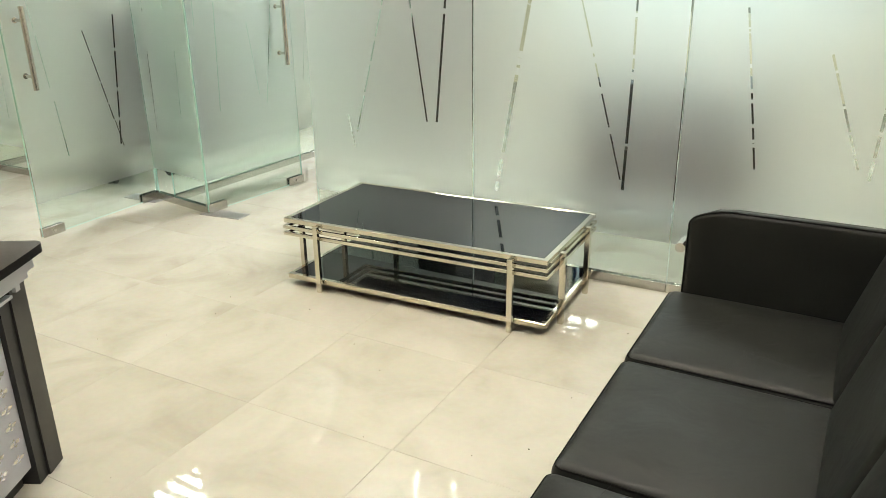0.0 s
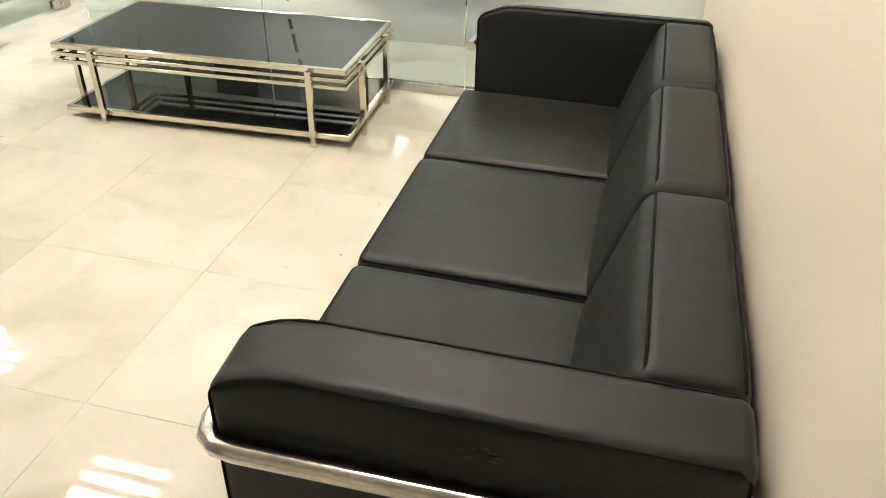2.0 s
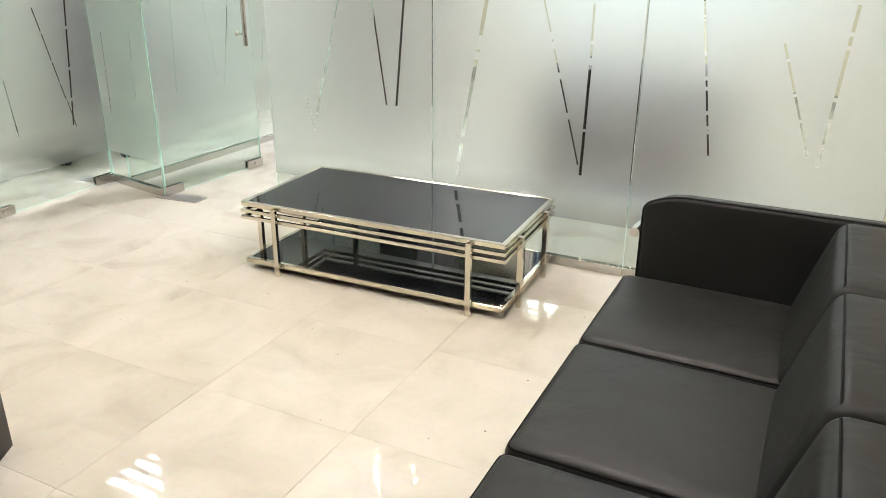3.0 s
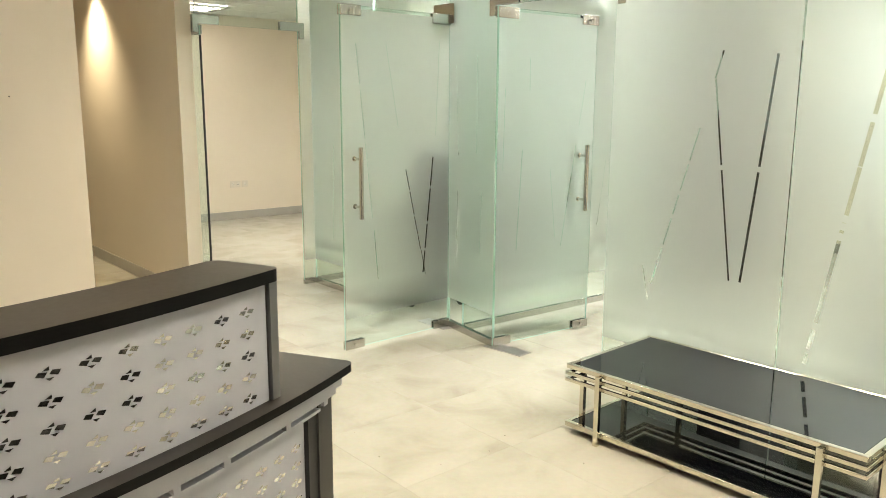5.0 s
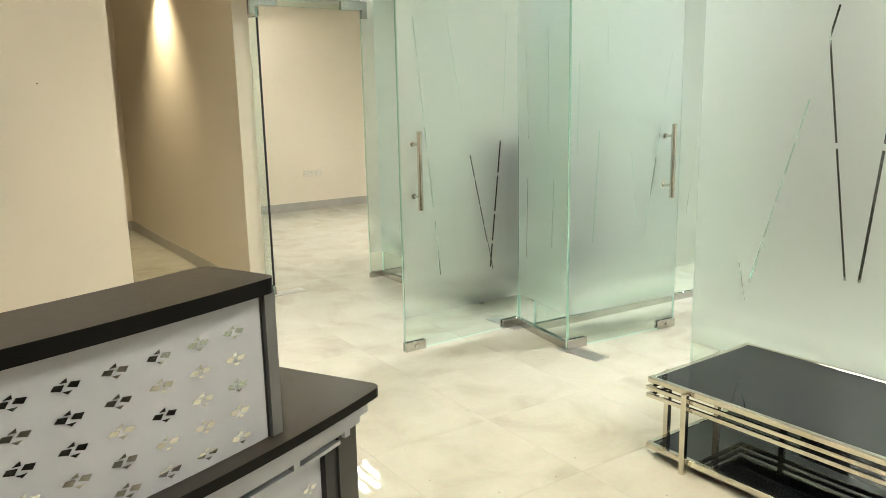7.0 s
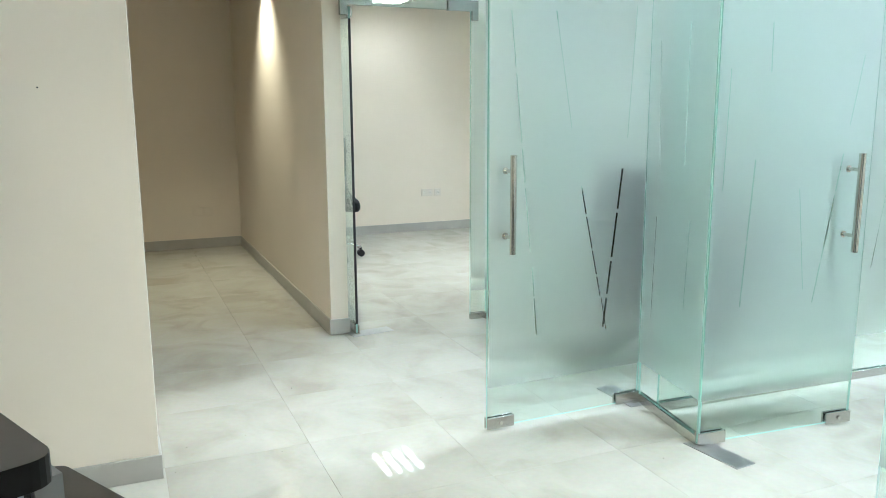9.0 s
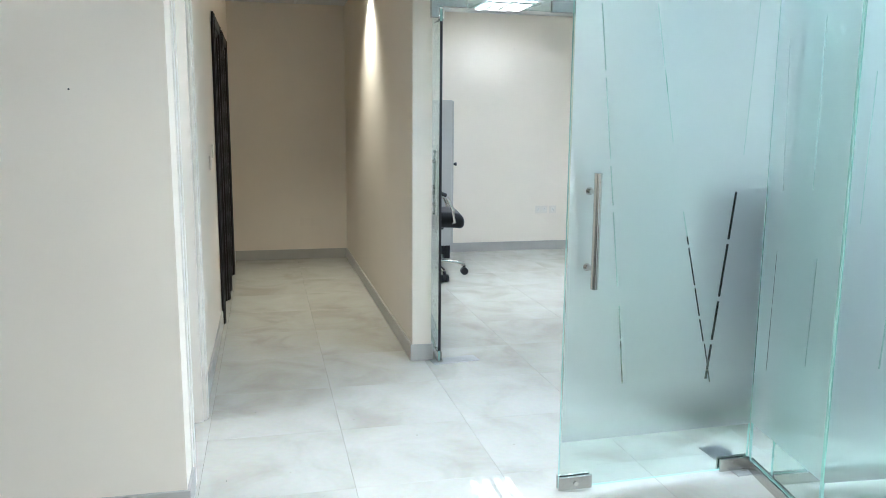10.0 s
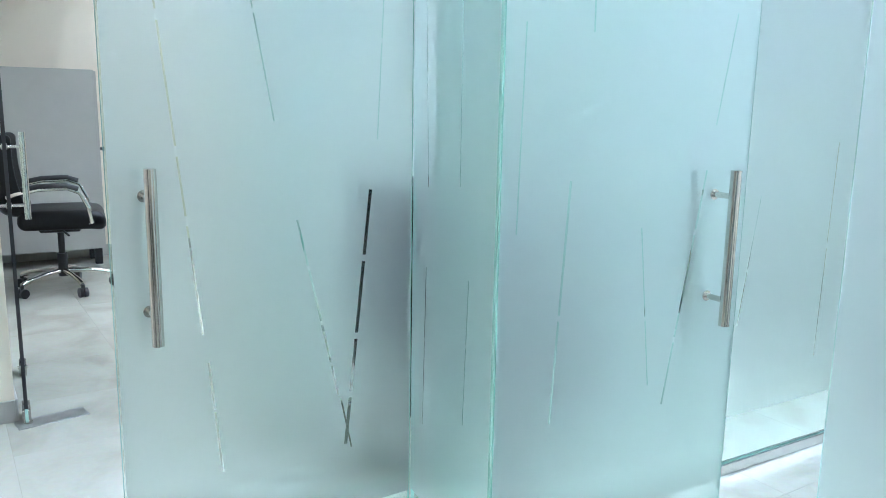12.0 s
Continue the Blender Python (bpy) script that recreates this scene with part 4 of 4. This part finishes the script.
# ---- dark desks seen through the frosted glass ----
def office_desk(m, w, d):
    t = thing("office_desk", m, "dark office desk seen as a blur through frosted glass", "desk", "office desks")
    b = bm_new(); box(b, (-w / 2, -d / 2, 0.715), (w / 2, d / 2, 0.75), 0.004, 2)
    part("desktop", b, DARKWOOD, t)
    b = bm_new(); box(b, (-w / 2 + 0.04, -d / 2 + 0.05, 0.07), (w / 2 - 0.04, -d / 2 + 0.07, 0.714))
    part("front_panel", b, DARKWOOD, t)
    for s in (-1, 1):
        b = bm_new(); box(b, (s * (w / 2 - 0.02) - 0.018, -d / 2 + 0.03, 0.07), (s * (w / 2 - 0.02) + 0.018, d / 2 - 0.03, 0.7145), 0.002, 1)
        part("side_panel", b, DARKWOOD, t)
        for e in (-1, 1):
            b = bm_new(); box(b, (s * (w / 2 - 0.03) - 0.025, e * (d / 2 - 0.06) - 0.025, 0), (s * (w / 2 - 0.03) + 0.025, e * (d / 2 - 0.06) + 0.025, 0.0695), 0.003, 1)
            part("leg", b, BLACKPL, t)


office_desk(pose(-1.40, 1.25, 0, 0, 0, 0), 1.05, 0.6)
office_desk(pose(-5.66, 0.74, 0, 0, 0, 90), 0.80, 0.55)
copy_thing(chair, pose(-5.13, 0.22, 0, 0, 0, 58))

# No cupboard is known here: a dark body added so the slits look dark.
backdrop = thing("wardrobe", pose(-3.9, 3.0, 0), "tall dark cupboard-shaped block added behind the frosted glass to darken its slits", "cupboard")
b = bm_new(); box(b, (-0.2, -0.45, 0.0), (0.2, 0.45, 2.05), 0.004, 1)
part("body", b, DARKWOOD, backdrop)
for k in range(2):
    b = bm_new(); box(b, (0.2005, -0.445 + 0.447 * k, 0.06), (0.22, -0.002 + 0.447 * k, 2.045), 0.003, 1)
    wd = part("door", b, DARKWOOD, backdrop)
    b = bm_new(); tube(b, (0.235, -0.05 + 0.15 * k, 1.0), (0.235, -0.05 + 0.15 * k, 1.14), 0.006, 8)
    tube(b, (0.2205, -0.05 + 0.15 * k, 1.01), (0.235, -0.05 + 0.15 * k, 1.01), 0.004, 8)
    part("handle", b, STEEL, wd, smooth=True)

# ---- steel storage cabinet ----
cab = thing("storage_cabinet", pose(-9.62, -0.65, 0), "grey enamelled steel storage cabinet on short dark legs", "cabinet")
b = bm_new(); box(b, (-0.36, -0.47, 0.14), (0, 0.42, 1.66), 0.004, 2)
part("body", b, CABGREY, cab)
for x0, x1 in ((-0.355, -0.182), (-0.178, -0.005)):
    b = bm_new(); box(b, (x0, 0.4205, 0.15), (x1, 0.44, 1.65), 0.003, 1)
    dr = part("door", b, CABGREY, cab)
b = bm_new(); tube(b, (-0.03, 0.4405, 1.0), (-0.03, 0.468, 1.0), 0.012, 12); tube(b, (-0.03, 0.46, 1.0), (-0.03, 0.475, 1.0), 0.018, 12)
part("knob", b, BLACKPL, dr, "black lock knob", smooth=True)
for x in (-0.32, -0.04):
    for y in (-0.43, 0.38):
        b = bm_new(); box(b, (x - 0.03, y - 0.03, 0), (x + 0.03, y + 0.03, 0.1395), 0.003, 1)
        part("leg", b, BLACKPL, cab)

# ---- wear on the sofa ----
SCUFF = mat("scuffed_leather", (0.030, 0.024, 0.014), 0.7, vary=0.5, scale=90)
b = bm_new()
rs = random.Random(9)
for k in range(10):
    x, z = -0.475 + rs.uniform(-0.03, 0.03), 0.645 + rs.uniform(-0.012, 0.012)
    n = 7
    ring_v = [b.verts.new((x + rs.uniform(0.002, 0.011) * math.cos(i * math.tau / n), -2.9, z + rs.uniform(0.001, 0.004) * math.sin(i * math.tau / n))) for i in range(n)]
    f = b.faces.new(ring_v)
    ex = bmesh.ops.extrude_face_region(b, geom=[f])
    bmesh.ops.translate(b, verts=[v for v in ex["geom"] if isinstance(v, bmesh.types.BMVert)], vec=(0, -0.0012, 0))
part("scuff", at_sofa(b), SCUFF, sofa, "scuffed worn patch on the arm")

SCRATCH = mat("scratch_mark", (0.004, 0.004, 0.004), 0.7)
for x, y, ln, a in ((-0.770, -2.262, 0.05, 78), (-0.778, -2.315, 0.012, 80), (-0.562, -1.951, 0.006, 0), (-0.648, -2.115, 0.004, 0)):
    b = bm_new(); box(b, (-ln / 2, -0.0006, 0), (ln / 2, 0.0006, 0.0008))
    part("scratch", at_sofa(moved(b, pose(x, y, 0.4335, 0, 0, a))), SCRATCH, sofa, "thin scratch on the seat")


# ---- small nails in the walls ----
for m, lb in ((pose(-10.04, 0.565, 2.225, 0, 90, 0), "small dark nail stuck in the cream office wall"), (pose(-4.49, -2.757, 1.522, 0, 90, 0), "small dark nail stuck in the cream reception wall")):
    nail = thing("nail", m, lb, "nail", "nails in the walls")
    b = bm_new(); tube(b, (0, 0, -0.01), (0, 0, 0.006), 0.0016, 8)
    part("shank", b, BLACKPL, nail, smooth=True)
    b = bm_new(); tube(b, (0, 0, 0.0062), (0, 0, 0.009), 0.0032, 10)
    part("head", b, BLACKPL, nail, smooth=True)

# ---- grit on the floor ----
b = bm_new()
rg = random.Random(21)
for k in range(46):
    x, y, r = rg.uniform(-5.6, -1.0), rg.uniform(-2.4, -0.5), rg.uniform(0.0010, 0.0026)
    bmesh.ops.create_icosphere(b, subdivisions=1, radius=r, matrix=Matrix.Translation((x, y, r * 0.4)) @ Matrix.Diagonal((1.5, 1.0, 0.6, 1)))
tagged(part("grit", b, mat("dark_grit", (0.06, 0.05, 0.04), 0.9)), "scattered dark specks of grit on the floor tiles", "grit", kind="stuff")

# ---- floor tiles, last ----
PX, PY, GAP = 0.6, 0.6, 0.0008


def tile_mesh(w, d):
    b = bm_new()
    box(b, (-w / 2, -d / 2, -0.012), (w / 2, d / 2, 0), 0.0)
    top = [e for e in b.edges if all(abs(v.co.z) < 1e-6 for v in e.verts)]
    bmesh.ops.bevel(b, geom=top, offset=0.0003, segments=1, affect='EDGES')
    bmesh.ops.recalc_face_normals(b, faces=b.faces)
    me = bpy.data.meshes.new("floor_tile")
    b.to_mesh(me); b.free()
    me.materials.append(STONE)
    return me


TM = tile_mesh(PX - GAP, PY - GAP)
near, far = [], []
X0, Y0 = -1.572 + PX / 2, -1.83 + PY / 2
for i in range(-16, 3):
    for j in range(-9, 12):
        x, y = X0 + i * PX, Y0 + j * PY
        if x < -10.5 or x > 0.2 or y < -6.3 or y > 4.8:
            continue
        (near if -4.3 < y < 1.6 else far).append((x, y))
for x, y in near[:300]:
    ob = new("floor_tile", TM)
    ob.parent = floor
    ob.location = (x, y, 0)
b = bm_new()
for x, y in far + near[300:]:
    box(b, (x - (PX - GAP) / 2, y - (PY - GAP) / 2, -0.012), (x + (PX - GAP) / 2, y + (PY - GAP) / 2, 0))
tagged(part("floor_tiles_beyond", b, STONE, floor), kind="stuff")
